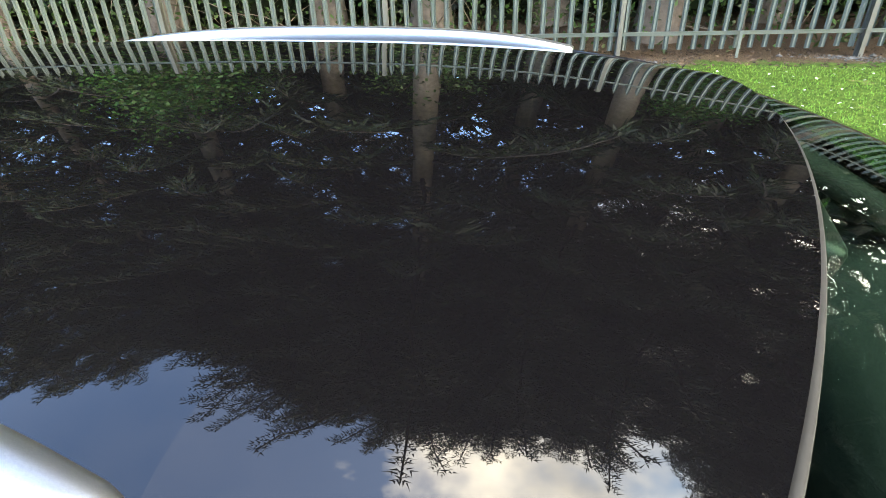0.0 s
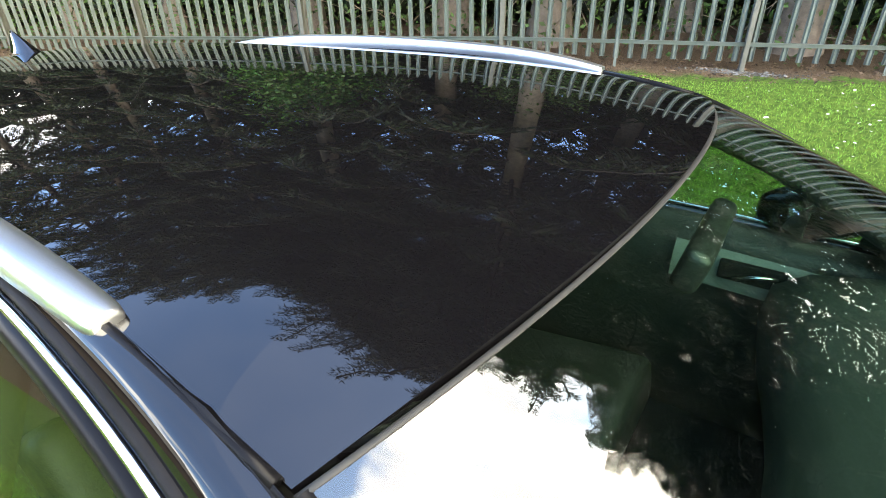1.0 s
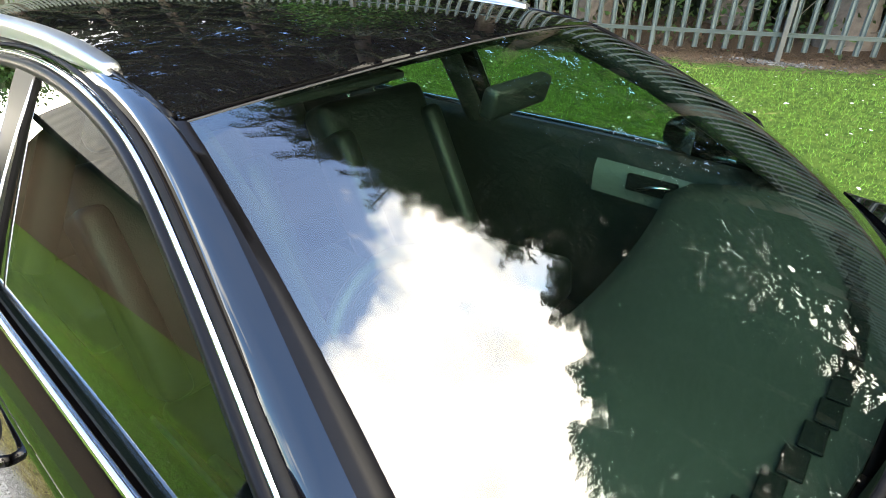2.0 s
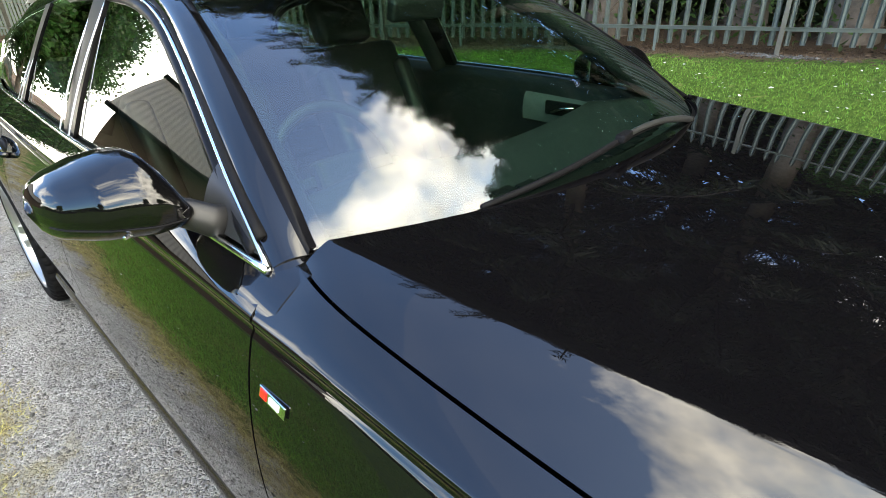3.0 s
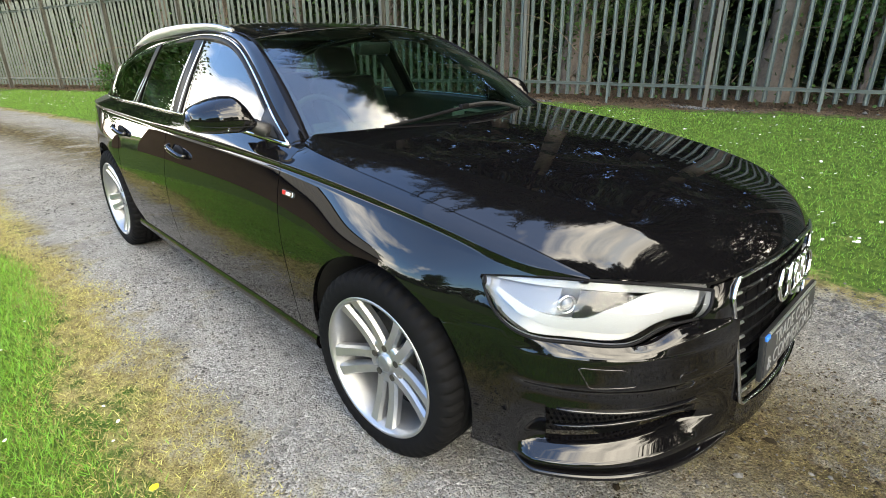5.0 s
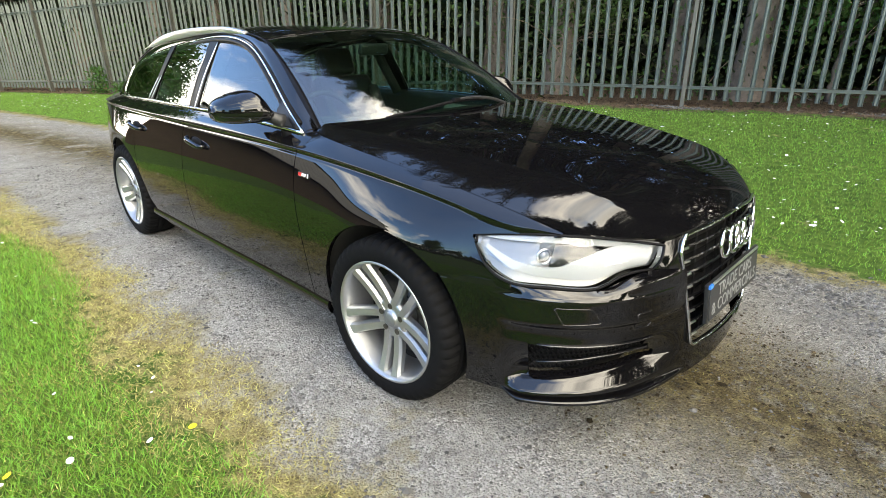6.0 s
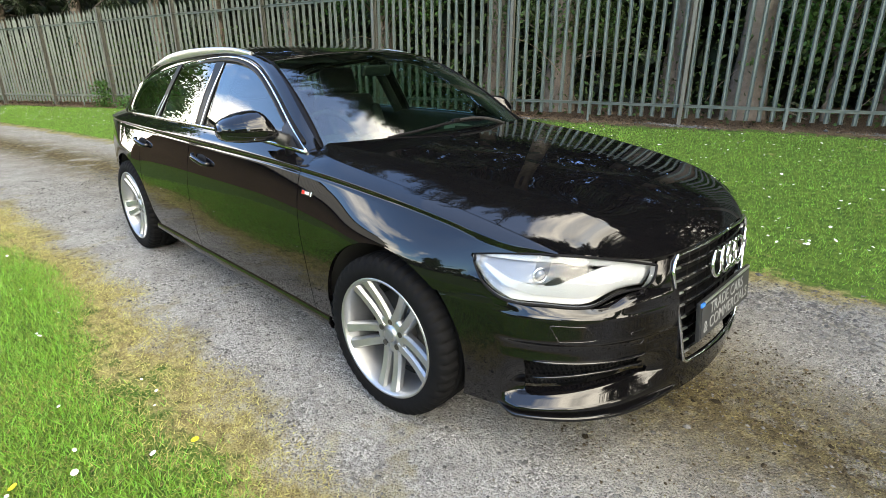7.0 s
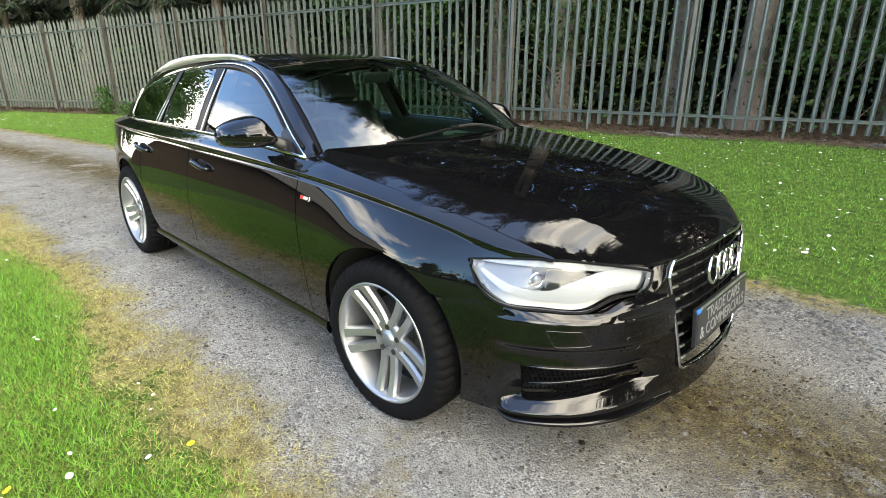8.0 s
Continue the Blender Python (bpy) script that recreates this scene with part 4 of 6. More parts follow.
for s in (-1, 1):
    panel("bumper_corner", bumper_rows(), M_PAINT, car, (1, 0.6, 0), side=s,
          hole=lambda u, v: 0.262 < u < 0.70 + 0.04 * (v * ROWS - 26.5) and 27 / ROWS < v < 30 / ROWS)
    back = bumper_rows(60, 3, 0.045)[12:52, 26:32]
    panel("intake_mesh", back - np.array((0.012, 0.008, 0)), M_HONEY, car, (1, 0.6, 0), 0, side=s)
    honeycomb(back, s)
    g = bumper_rows(90, 3, 0.014)
    a, b = g[25:76, 27], g[25:76, 30]
    drop = np.interp(np.linspace(25, 75, 51) / 89, [0.25, 0.54, 0.70, 0.85], [0.62, 0.50, 0.52, 0.66])[:, None]
    tube("intake_slat", (a + (b - a) * drop) * (1, s, 1), np.interp(np.linspace(0, 1, 51), [0, 0.1, 0.8, 0.95, 1], [0.003, 0.008, 0.010, 0.014, 0.006]), M_TRIM, car, 8, flat=0.55)
    ledge = bumper_rows(90, 3, -0.003)[26:70, 27]
    tube("intake_brow", (ledge + np.array((0, 0, 0.003))) * (1, s, 1), np.interp(np.linspace(0, 1, 44), [0, 0.1, 0.85, 1], [0.002, 0.006, 0.0055, 0.0015]), M_TRIM, car, 8, flat=0.7)
    # bridge between lamp and grille, and the piece under the plate
    br = [curve([(2.300, 0.412, 0.748), (2.290, 0.458, 0.690), (2.290, 0.468, 0.640)]), curve([(2.318, 0.380, 0.755), (2.325, 0.410, 0.700), (2.332, 0.425, 0.640)]), curve([(2.330, 0.350, 0.762), (2.337, 0.378, 0.706), (2.352, 0.355, 0.640)])]
    panel("grille_bridge", loft(br, 12, 10), M_PAINT, car, (1, 0.3, 0), side=s)
    skin = bumper_rows(90, 3, -0.0008)

    def on_bumper(u, z):
        """A spot on the bumper, so far along it and so high."""
        k = min(max(u, 0), 1) * 89
        i0 = min(int(k), 88)
        c = skin[i0] * (1 - (k - i0)) + skin[i0 + 1] * (k - i0)
        c = c[np.argsort(c[:, 2])]
        return np.array([np.interp(z, c[:, 2], c[:, 0]), np.interp(z, c[:, 2], c[:, 1]), z])

    def seam_loop(name, corners, closed=True):
        ring = np.array(corners)
        ring = np.concatenate([ring, ring[:1]]) if closed else ring
        pts = []
        for p0, p1 in zip(ring[:-1], ring[1:]):
            pts += [p0 + (p1 - p0) * f for f in (0.07, 0.2, 0.4, 0.6, 0.8, 0.93)]
        if closed:
            pts.append(pts[0])
        tube(name, np.array([on_bumper(*q) for q in pts]) * (1, s, 1), 0.0013, M_TRIM, car, 6, caps=not closed)

    seam_loop("washer_seam", [(0.350, 0.577), (0.484, 0.576), (0.520, 0.527), (0.384, 0.521)])
    seam_loop("tow_eye_seam", [(0.745, 0.545), (0.669, 0.541), (0.676, 0.482), (0.745, 0.478), (0.760, 0.492)], False)
col = bumper_rows()[-1, 30:]
w = np.linspace(-1, 1, 31)[:, None]
panel("bumper_middle", np.stack([col[None, :, 0] + 0.024 * (1 - w**2), w * col[None, :, 1], col[None, :, 2] - 0.012 * (1 - w**2) * (np.arange(len(col))[None] == 0)], -1), M_PAINT, car, (1, 0, 0))

# headlamps
lamp_hi = curve([(1.842, 0.818, 0.767), (1.965, 0.775, 0.787), (2.108, 0.713, 0.799), (2.210, 0.575, 0.775), (2.300, 0.422, 0.737)])
lamp_lo = curve([(1.852, 0.834, 0.748), (1.90, 0.846, 0.692), (1.985, 0.838, 0.650), (2.095, 0.765, 0.637), (2.165, 0.704, 0.630), (2.205, 0.655, 0.633), (2.240, 0.585, 0.660), (2.265, 0.530, 0.668), (2.290, 0.462, 0.664)])
for s in (-1, 1):
    t = np.linspace(0, 1, 60)
    a, b = lamp_hi(t), lamp_lo(t)
    v = np.linspace(0, 1, 22)
    g = a[:, None] + (b - a)[:, None] * v[None, :, None] + (np.sin(math.pi * v)[None, :, None] * np.array((0.014, 0.012, 0)))
    inner = np.array((0.8, 0.6, 0.0))
    deep = 0.030 + 0.030 * np.sin(math.pi * t)[:, None] * np.sin(math.pi * v)[None]
    lamp = panel("headlamp", g - inner * deep[..., None], M_LAMP_WHITE, car, (1, 0.7, 0.2), 0, side=s, label="clear headlamp with pale silver reflector")
    panel("lens", g, M_LAMP_GLASS, lamp, (1, 0.7, 0.2), 0, side=s)
    panel("lamp_rim", g - inner * 0.004, M_LAMP_GREY, lamp, (1, 0.7, 0.2), 0, side=s, hole=lambda u, v: 0.035 < u < 0.965 and 0.05 < v < 0.93)
    # light guide along the lower edge, swept up in the middle
    f = np.interp(t, [0.0, 0.10, 0.25, 0.40, 0.47, 0.55, 0.68, 0.85, 1.0], [0.30, 0.40, 0.55, 0.63, 0.60, 0.42, 0.20, 0.08, 0.08])[:, None]
    fe = np.interp(t, [0.0, 0.10, 0.25, 0.40, 0.55, 1.0], [0.42, 0.56, 0.73, 0.82, 0.83, 0.80])[:, None]
    fv = f + (fe - f) * np.linspace(0, 1, 8)[None]
    lg = a[:, None] + (b - a)[:, None] * fv[..., None] + np.sin(math.pi * fv)[..., None] * np.array((0.014, 0.012, 0)) - inner * 0.018
    panel("light_guide", lg[5:57], M_LAMP_DRL, lamp, (1, 0.7, 0.2), 0.012, side=s, label="white light guide")
    # pale brow over the chamber, grey recess behind the projector, mirror in front of it
    def strip(name, t0, t1, top, low, back0, back1, mat, label=""):
        tt = np.linspace(t0, t1, 26)
        aa, bb = lamp_hi(tt), lamp_lo(tt)
        v0, v1 = top + 0 * tt, np.minimum(low, np.interp(tt, t, f[:, 0]) + 0.03)
        vv = v0[:, None] + (v1 - v0)[:, None] * np.linspace(0, 1, 8)[None]
        back = back0 + (back1 - back0) * np.linspace(0, 1, 8)[None, :, None]
        p = aa[:, None] + (bb - aa)[:, None] * vv[..., None] + np.sin(math.pi * vv)[..., None] * np.array((0.014, 0.012, 0)) - inner * back
        panel(name, p, mat, lamp, (1, 0.7, 0.2), 0.006, side=s, label=label)

    strip("brow", 0.07, 0.94, 0.05, 0.17, 0.010, 0.020, M_LAMP_DRL, "pale upper trim")
    strip("recess", 0.10, 0.36, 0.20, 0.60, 0.034, 0.026, M_LAMP_GREY, "grey satin recess")
    strip("mirror_reflector", 0.44, 0.72, 0.19, 0.66, 0.046, 0.024, M_CHROME, "mirrored reflector")
    c = g[23, 9] - inner * 0.040
    bm = bmesh.new()
    bmesh.ops.create_uvsphere(bm, u_segments=24, v_segments=14, radius=0.020)
    part("projector", bm, M_LENS, lamp, "round dark projector lens", pose(c[0], c[1] * s, c[2]), True)
    ang = np.linspace(0, 2 * math.pi, 33)
    fw = np.array((0.85, 0.5, 0.0))
    ax1, ax2 = np.array((-0.5, 0.85, 0)), np.array((0, 0, 1))
    ring = c + fw * 0.012 + 0.0235 * (np.cos(ang)[:, None] * ax1 + np.sin(ang)[:, None] * ax2)
    tube("projector_ring", ring * (1, s, 1), 0.004, M_CHROME, lamp, 8)
    # dark panel added beside the projector: a reflection on the lens, put into colour
    dk = g[25:38, 4:15] - inner * 0.022
    panel("lamp_bezel", dk, M_LAMP_REFLECTION, lamp, (1, 0.7, 0.2), 0.01, side=s)
    rimline = np.concatenate([g[:, 0], g[-1], g[::-1, -1], g[0, ::-1]])
    tube("lamp_seal", rimline * (1, s, 1), 0.0045, M_SEAL, lamp, 6)

# wheels
def make_wheel(m, side):
    """A wheel at the origin with its axle along y, its face towards -y."""
    w = new("wheel")
    w.parent = car
    w.matrix_local = m
    prof = [(0.243, -0.104), (0.250, -0.114), (0.272, -0.120), (0.303, -0.119), (0.323, -0.110), (0.333, -0.098), (0.337, -0.080), (0.3385, -0.052), (0.3385, -0.048),
            (0.331, -0.046), (0.331, -0.038), (0.339, -0.036), (0.339, -0.006), (0.331, -0.004), (0.331, 0.004), (0.339, 0.006), (0.339, 0.036), (0.331, 0.038), (0.331, 0.046),
            (0.3385, 0.048), (0.337, 0.080), (0.333, 0.098), (0.322, 0.106), (0.300, 0.112), (0.262, 0.112), (0.225, 0.100)]
    def ripple(i, j):
        cut = (i % 6 < 2) & (((j >= 4) & (j <= 7)) | ((j >= 19) & (j <= 21)))
        return np.where(cut, -0.009, 0.0)
    revolve("tyre", prof, M_RUBBER, w, 288, ripple=ripple)
    rim = [(0.250, -0.109), (0.2545, -0.114), (0.251, -0.118), (0.244, -0.117), (0.239, -0.108), (0.234, -0.090), (0.2265, -0.060), (0.2225, -0.043), (0.218, -0.008), (0.216, 0.03)]
    revolve("rim", rim, M_ALLOY, w, 96)
    revolve("inner_barrel", [(0.2165, 0.028), (0.210, 0.05), (0.02, 0.055)], M_LINER, w, 64)
    revolve("brake_disc", [(0.02, 0.002), (0.168, 0.002), (0.168, 0.026), (0.02, 0.026)], M_DISC, w, 64)
    revolve("hub", [(0.0, -0.076), (0.030, -0.0765), (0.033, -0.074), (0.034, -0.068), (0.050, -0.066), (0.070, -0.070), (0.080, -0.064), (0.084, -0.045), (0.08, 0.0), (0.0, 0.0)], M_ALLOY, w, 48)
    revolve("centre_cap", [(0.0, -0.0795), (0.026, -0.0795), (0.0295, -0.077), (0.030, -0.070)], M_ALLOY_IN, w, 32)
    for k in range(5):
        ang = radians(198 + 72 * k)
        for sgn in (-1, 1):
            stations = []
            for f in np.linspace(0, 1, 9):
                r = 0.045 + (0.242 - 0.045) * f
                off = sgn * (0.0250 + 0.0135 * f)
                wd = 0.0205 + 0.0010 * f + 0.006 * max(0.0, f - 0.8) / 0.2
                dep = 0.036 - 0.006 * f
                y = -0.070 - 0.036 * f**1.3 + 0.006 * math.sin(math.pi * f)
                stations.append([(r, off - wd * 1.02, y + dep), (r, off - wd * 0.98, y + 0.012), (r, off - wd * 0.66, y), (r, off + wd * 0.66, y), (r, off + wd * 0.98, y + 0.012), (r, off + wd * 1.02, y + dep)])
            st = np.array(stations)
            x = st[..., 0] * math.cos(ang) - st[..., 1] * math.sin(ang)
            z = st[..., 0] * math.sin(ang) + st[..., 1] * math.cos(ang)
            v = np.stack([x, st[..., 2], z], -1)
            o = link_mesh("spoke", v.reshape(-1, 3), grid_faces(9, 6, close_v=True), M_ALLOY, w, smooth=False)
            bm = bmesh.new()
            bm.from_mesh(o.data)
            bmesh.ops.recalc_face_normals(bm, faces=bm.faces)
            bm.to_mesh(o.data)
            bm.free()
        a2 = radians(198 + 36 + 72 * k)
        bm = bmesh.new()
        bmesh.ops.create_cone(bm, cap_ends=True, segments=12, radius1=0.0125, radius2=0.0125, depth=0.01)
        part("wheel_bolt", bm, M_DISC, w, "", pose(0.056 * math.cos(a2), -0.0665, 0.056 * math.sin(a2), 90, 0, 0))
    return w


for ax in (AX, -AX):
    steer = 3.0 if ax > 0 else 0.0
    make_wheel(pose(ax, -0.8135, WHEEL_Z, 0, 0, steer), -1)
    make_wheel(pose(ax, 0.8135, WHEEL_Z, 0, 0, 180 + steer), 1)
for ax in (AX, -AX):
    for s in (-1, 1):
        ang = np.linspace(-0.35, math.pi + 0.35, 40)
        ys = np.linspace(0.925, 0.52, 5)
        a, y = np.meshgrid(ang, ys, indexing="ij")
        r = ARCH + 0.004 + 0.0 * y
        yy = np.minimum(y, side_y(ax + r * np.cos(a), np.maximum(WHEEL_Z + r * np.sin(a), 0.25)) - 0.012)
        panel("arch_liner", np.stack([ax + r * np.cos(a), yy, WHEEL_Z + r * np.sin(a)], -1), M_LINER, car, (0, 0, -1), 0, side=s)
        rr, aa = np.meshgrid(np.linspace(0.02, ARCH + 0.004, 3), ang, indexing="ij")
        panel("arch_wall", np.stack([ax + rr * np.cos(aa), 0.53 + 0 * rr, WHEEL_Z + rr * np.sin(aa)], -1), M_LINER, car, (0, 1, 0), 0, side=s)
part("floor_pan", box_data(4.3, 1.06, 0.12), M_LINER, car, "", pose(0, 0, 0.26))
part("sill_core", box_data(1.95, 1.64, 0.12), M_LINER, car, "", pose(0.0, 0, 0.28))


# ---- car: trim and fittings ----
# roof rails
for s in (-1, 1):
    rx = np.array((-0.016, -0.040, -0.11, -0.40, -0.83, -1.24, -1.50, -1.66))
    rz = spl(rx, [1.4085, 1.4125, 1.4225, 1.437, 1.430, 1.394, 1.349, 1.319])
    ry = spl(rx, [0.582, 0.5825, 0.583, 0.582, 0.577, 0.570, 0.565, 0.563])
    x = np.r_[-0.0155, -0.016, -0.019, -0.026, np.linspace(-0.04, -1.66, 66)]
    w = 0.0195 * np.minimum(np.interp(x, [-0.14, -0.06, -0.026, -0.019, -0.016, -0.0155], [1.0, 0.95, 0.86, 0.78, 0.70, 0.62]), np.clip((x + 1.60) / 0.34, 0.02, 1) ** 0.75)
    ang = np.linspace(0, 2 * math.pi, 14, endpoint=False)
    sx = np.sign(np.cos(ang)) * np.abs(np.cos(ang)) ** 0.6
    sz = np.sign(np.sin(ang)) * np.abs(np.sin(ang)) ** 0.6
    hgt = 0.009 * np.minimum(1, (w / 0.0195)) + 0.002
    v = np.stack([np.repeat(x[:, None], 14, 1), s * (ry(x)[:, None] + w[:, None] * sx), rz(x)[:, None] - 0.003 + np.where(sz > 0, hgt[:, None] * sz, (0.012 + 0.012 * np.clip(-x / 0.15, 0, 1) + 0.016 * np.clip(-x - 0.3, 0, 0.6) / 0.6)[:, None] * (w / 0.0195)[:, None] * sz)], -1)
    f = grid_faces(70, 14, close_v=True) + [tuple(range(14)), tuple(70 * 14 - 1 - k for k in range(14))]
    link_mesh("roof_rail", v.reshape(-1, 3), f, M_SATIN, car, "satin aluminium roof rail")

# shark-fin aerial
fin = []
for k, f in enumerate(np.linspace(0, 1, 8)):
    L, z = 0.14 * (1 - f) ** 0.8 + 0.012, 1.412 + 0.058 * f
    ang = np.linspace(0, 2 * math.pi, 16, endpoint=False)
    fin.append(np.stack([-1.60 - 0.055 * f + L / 2 * np.cos(ang), (0.028 * (1 - f) ** 1.2 + 0.004) * np.sin(ang), 0 * ang + z], -1))
link_mesh("aerial", np.array(fin).reshape(-1, 3), grid_faces(8, 16, close_v=True) + [tuple(112 + k for k in range(16))], M_PAINT, car, "black shark-fin aerial")

# door handles
for s in (-1, 1):
    for hx in (-0.115, -1.075):
        z = 0.846
        y0 = float(side_y(np.array(hx), np.array(z)))
        bm = bmesh.new()
        bmesh.ops.create_uvsphere(bm, u_segments=20, v_segments=12, radius=1.0)
        bmesh.ops.scale(bm, vec=(0.066, 0.012, 0.036), verts=bm.verts)
        part("handle_recess", bm, M_SEAL, car, "", pose(hx - 0.01, s * (y0 - 0.004), z - 0.004), True)
        x = np.linspace(-0.105, 0.105, 22)
        yy = 0.004 + 0.030 * (1 - (x / 0.105) ** 4) ** 0.5
        tube("door_handle", np.stack([hx + x, s * (y0 + yy), z + 0.004 - 0.015 * (x / 0.105)], -1), 0.0125 * (1 - 0.35 * (x / 0.105) ** 2), M_PAINT, car, 12, flat=1.35)
        bm = box_data(0.026, 0.005, 0.013, 0.002)
        part("handle_cap", bm, M_CHROME, car, "", pose(hx - 0.055, s * (y0 + 0.006), z - 0.018, 0, 20, 0))

# wing badges: a red and a white field on a bright plaque
for s in (-1, 1):
    y0, z0 = float(side_y(np.array(0.945), np.array(0.836))), 0.836
    tilt = 17 * s
    base = part("wing_badge", box_data(0.078, 0.004, 0.020, 0.001, 1), M_CHROME, car, "small chrome plaque with red and white fields", pose(0.945, s * (y0 + 0.002), z0, tilt, 0, 1.5 * s))
    part("red_field", box_data(0.020, 0.003, 0.015, 0.0005, 1), M_RED, base, "", pose(-0.024, 0.002 * s, 0))
    part("white_field", box_data(0.030, 0.003, 0.011, 0.0005, 1), M_WHITE, base, "", pose(0.008, 0.002 * s, 0))

# door mirrors
for s in (-1, 1):
    ys = np.linspace(0, 1, 26)
    shell, under = [], []
    ang = np.linspace(0, 2 * math.pi, 36, endpoint=False)
    for f in ys:
        y = 0.848 + 0.204 * f
        up = np.interp(f, [0, 0.05, 0.12, 0.20, 0.28, 0.42, 0.60, 0.80, 0.93, 0.98, 1.0], [0.008, 0.034, 0.066, 0.090, 0.097, 0.094, 0.082, 0.062, 0.042, 0.026, 0.006])
        dn = np.interp(f, [0, 0.08, 0.3, 0.7, 0.9, 0.97, 1.0], [0.020, 0.034, 0.044, 0.047, 0.042, 0.028, 0.006])
        rx = np.interp(f, [0, 0.10, 0.3, 0.6, 0.85, 0.95, 1.0], [0.058, 0.080, 0.098, 0.100, 0.078, 0.050, 0.012])
        cx, cz = 0.612 - 0.135 * f, 1.062 + 0.006 * f
        c, q = np.cos(ang), np.sin(ang)
        px = np.sign(c) * np.abs(c) ** 0.55 * rx
        pz = np.where(q > 0, np.abs(q) ** 0.75 * up * (1.0 - 0.28 * np.clip(c, 0, 1)), -np.abs(q) ** 0.8 * dn)
        shell.append(np.stack([cx + px, 0 * ang + s * y, cz + pz], -1))
    v = np.array(shell)
    mirror = link_mesh("door_mirror", v.reshape(-1, 3), grid_faces(26, 36, close_v=True) + [tuple(range(36)), tuple(25 * 36 + k for k in range(36))], None, car, "black door mirror with gloss cap",
                       mats=[M_PAINT, M_TRIM], index=None)
    idx = []
    for poly in mirror.data.polygons:
        zc = sum(mirror.data.vertices[k].co.z for k in poly.vertices) / len(poly.vertices)
        yc = abs(sum(mirror.data.vertices[k].co.y for k in poly.vertices) / len(poly.vertices))
        idx.append(1 if zc < 1.062 + 0.006 * (yc - 0.848) / 0.204 - 0.009 else 0)
    mirror.data.polygons.foreach_set("material_index", idx)
    tube("mirror_line", [v[k][34] * 0.5 + v[k][35] * 0.5 + np.array((0.0015, 0, 0)) for k in range(2, 24)], 0.0016, M_SEAL, mirror, 5)
    part("indicator", box_data(0.006, 0.030, 0.006, 0.001, 1), M_CHROME, mirror, "", pose(float(v[12][33][0]), s * 0.945, float(v[12][33][2]), 0, 0, -30 * s))
    tube("mirror_arm", [(0.668, s * 0.792, 1.018), (0.662, s * 0.820, 1.028), (0.640, s * 0.850, 1.046), (0.612, s * 0.885, 1.056)], [0.034, 0.030, 0.028, 0.024], M_PLASTIC, mirror, 12, flat=0.75, up=(1, 0, 0))
    bm = box_data(0.004, 0.130, 0.074, 0.0015)
    part("mirror_glass", bm, M_CHROME, mirror, "", pose(0.446, s * 0.955, 1.074, 0, 0, -8 * s))
    # the mirror away from the track lies folded against its window
    if s > 0:
        hinge = Matrix.Translation((0.60, 0.868, 0))
        fold = hinge @ Matrix.Rotation(radians(52), 4, "Z") @ hinge.inverted() @ Matrix.Translation((0, 0, -0.022))
        for ob in [mirror] + list(mirror.children):
            if ob.name.split(".")[0] != "mirror_arm":
                ob.data.transform(fold @ ob.matrix_basis)
                ob.matrix_basis = Matrix()
    # triangle that carries the mirror
    tri = [curve([(0.800, 0.806, 1.000), (0.70, 0.812, 1.006), (0.60, 0.816, 1.010)]), curve([(0.800, 0.806, 1.002), (0.69, 0.790, 1.055), (0.60, 0.788, 1.075)]), curve([(0.800, 0.806, 1.004), (0.695, 0.775, 1.062), (0.60, 0.757, 1.110)])]
    panel("mirror_triangle", loft(tri, 14, 10), M_PLASTIC, car, (0, 1, 0.3), 0.01, side=s)

# dark seals inside the chrome, and the bright strips on the pillars
for s in (-1, 1):
    fo = frame_out(np.linspace(0.02, 0.985, 80))
    cen = np.array((-0.4, 0.0, 1.05))
    toward = np.stack([cen[0] - fo[:, 0], 0 * fo[:, 0], cen[2] - fo[:, 2]], -1)
    nrm = np.gradient(fo, axis=0)
    perp = np.stack([nrm[:, 2], 0 * nrm[:, 0], -nrm[:, 0]], -1)
    perp /= np.linalg.norm(perp, axis=1, keepdims=True)
    perp *= np.sign((perp * toward).sum(1, keepdims=True))
    inn = fo + perp * 0.024
    tube("glass_seal", np.stack([inn[:, 0], s * (inn[:, 1] + 0.008), inn[:, 2]], -1), 0.0145, M_PILLAR, car, 8, flat=1.0)
    tube("roof_frame_seal", np.stack([fo[:, 0], s * (fo[:, 1] - 0.004), fo[:, 2] + 0.008], -1), np.interp(fo[:, 0], [-0.3, 0.3, 0.8], [0.0055, 0.008, 0.0115]), M_SEAL, car, 8, flat=0.6)
    for xf, ln in ((-0.268, -0.03), (-0.372, -0.03), (-1.01, 0.09), (-1.06, 0.09)):
        uy, uz = upper_at(xf + ln)
        a = np.array((xf, belt_y(xf) + 0.004, belt_z(xf)))
        b = np.array((xf + ln, uy + 0.004, uz - 0.012))
        t = np.linspace(0, 1, 12)[:, None]
        p = a + (b - a) * t
        p[:, 1] += 0.012 * np.sin(math.pi * t[:, 0])
        tube("pillar_strip", p * (1, s, 1), 0.0045 if xf > -0.4 else 0.0035, M_SATIN, car, 6, flat=0.5)

# wiper
def on_glass(y, down, lift):
    """A spot on the windscreen, so far across and so far down it, lifted off it."""
    k = (y / 0.738 + 1) / 2
    p = glass_p[int(round(k * 59)), int(round(down * 39))]
    return np.array((p[0] + 0.45 * lift, y, p[2] + 0.85 * lift))


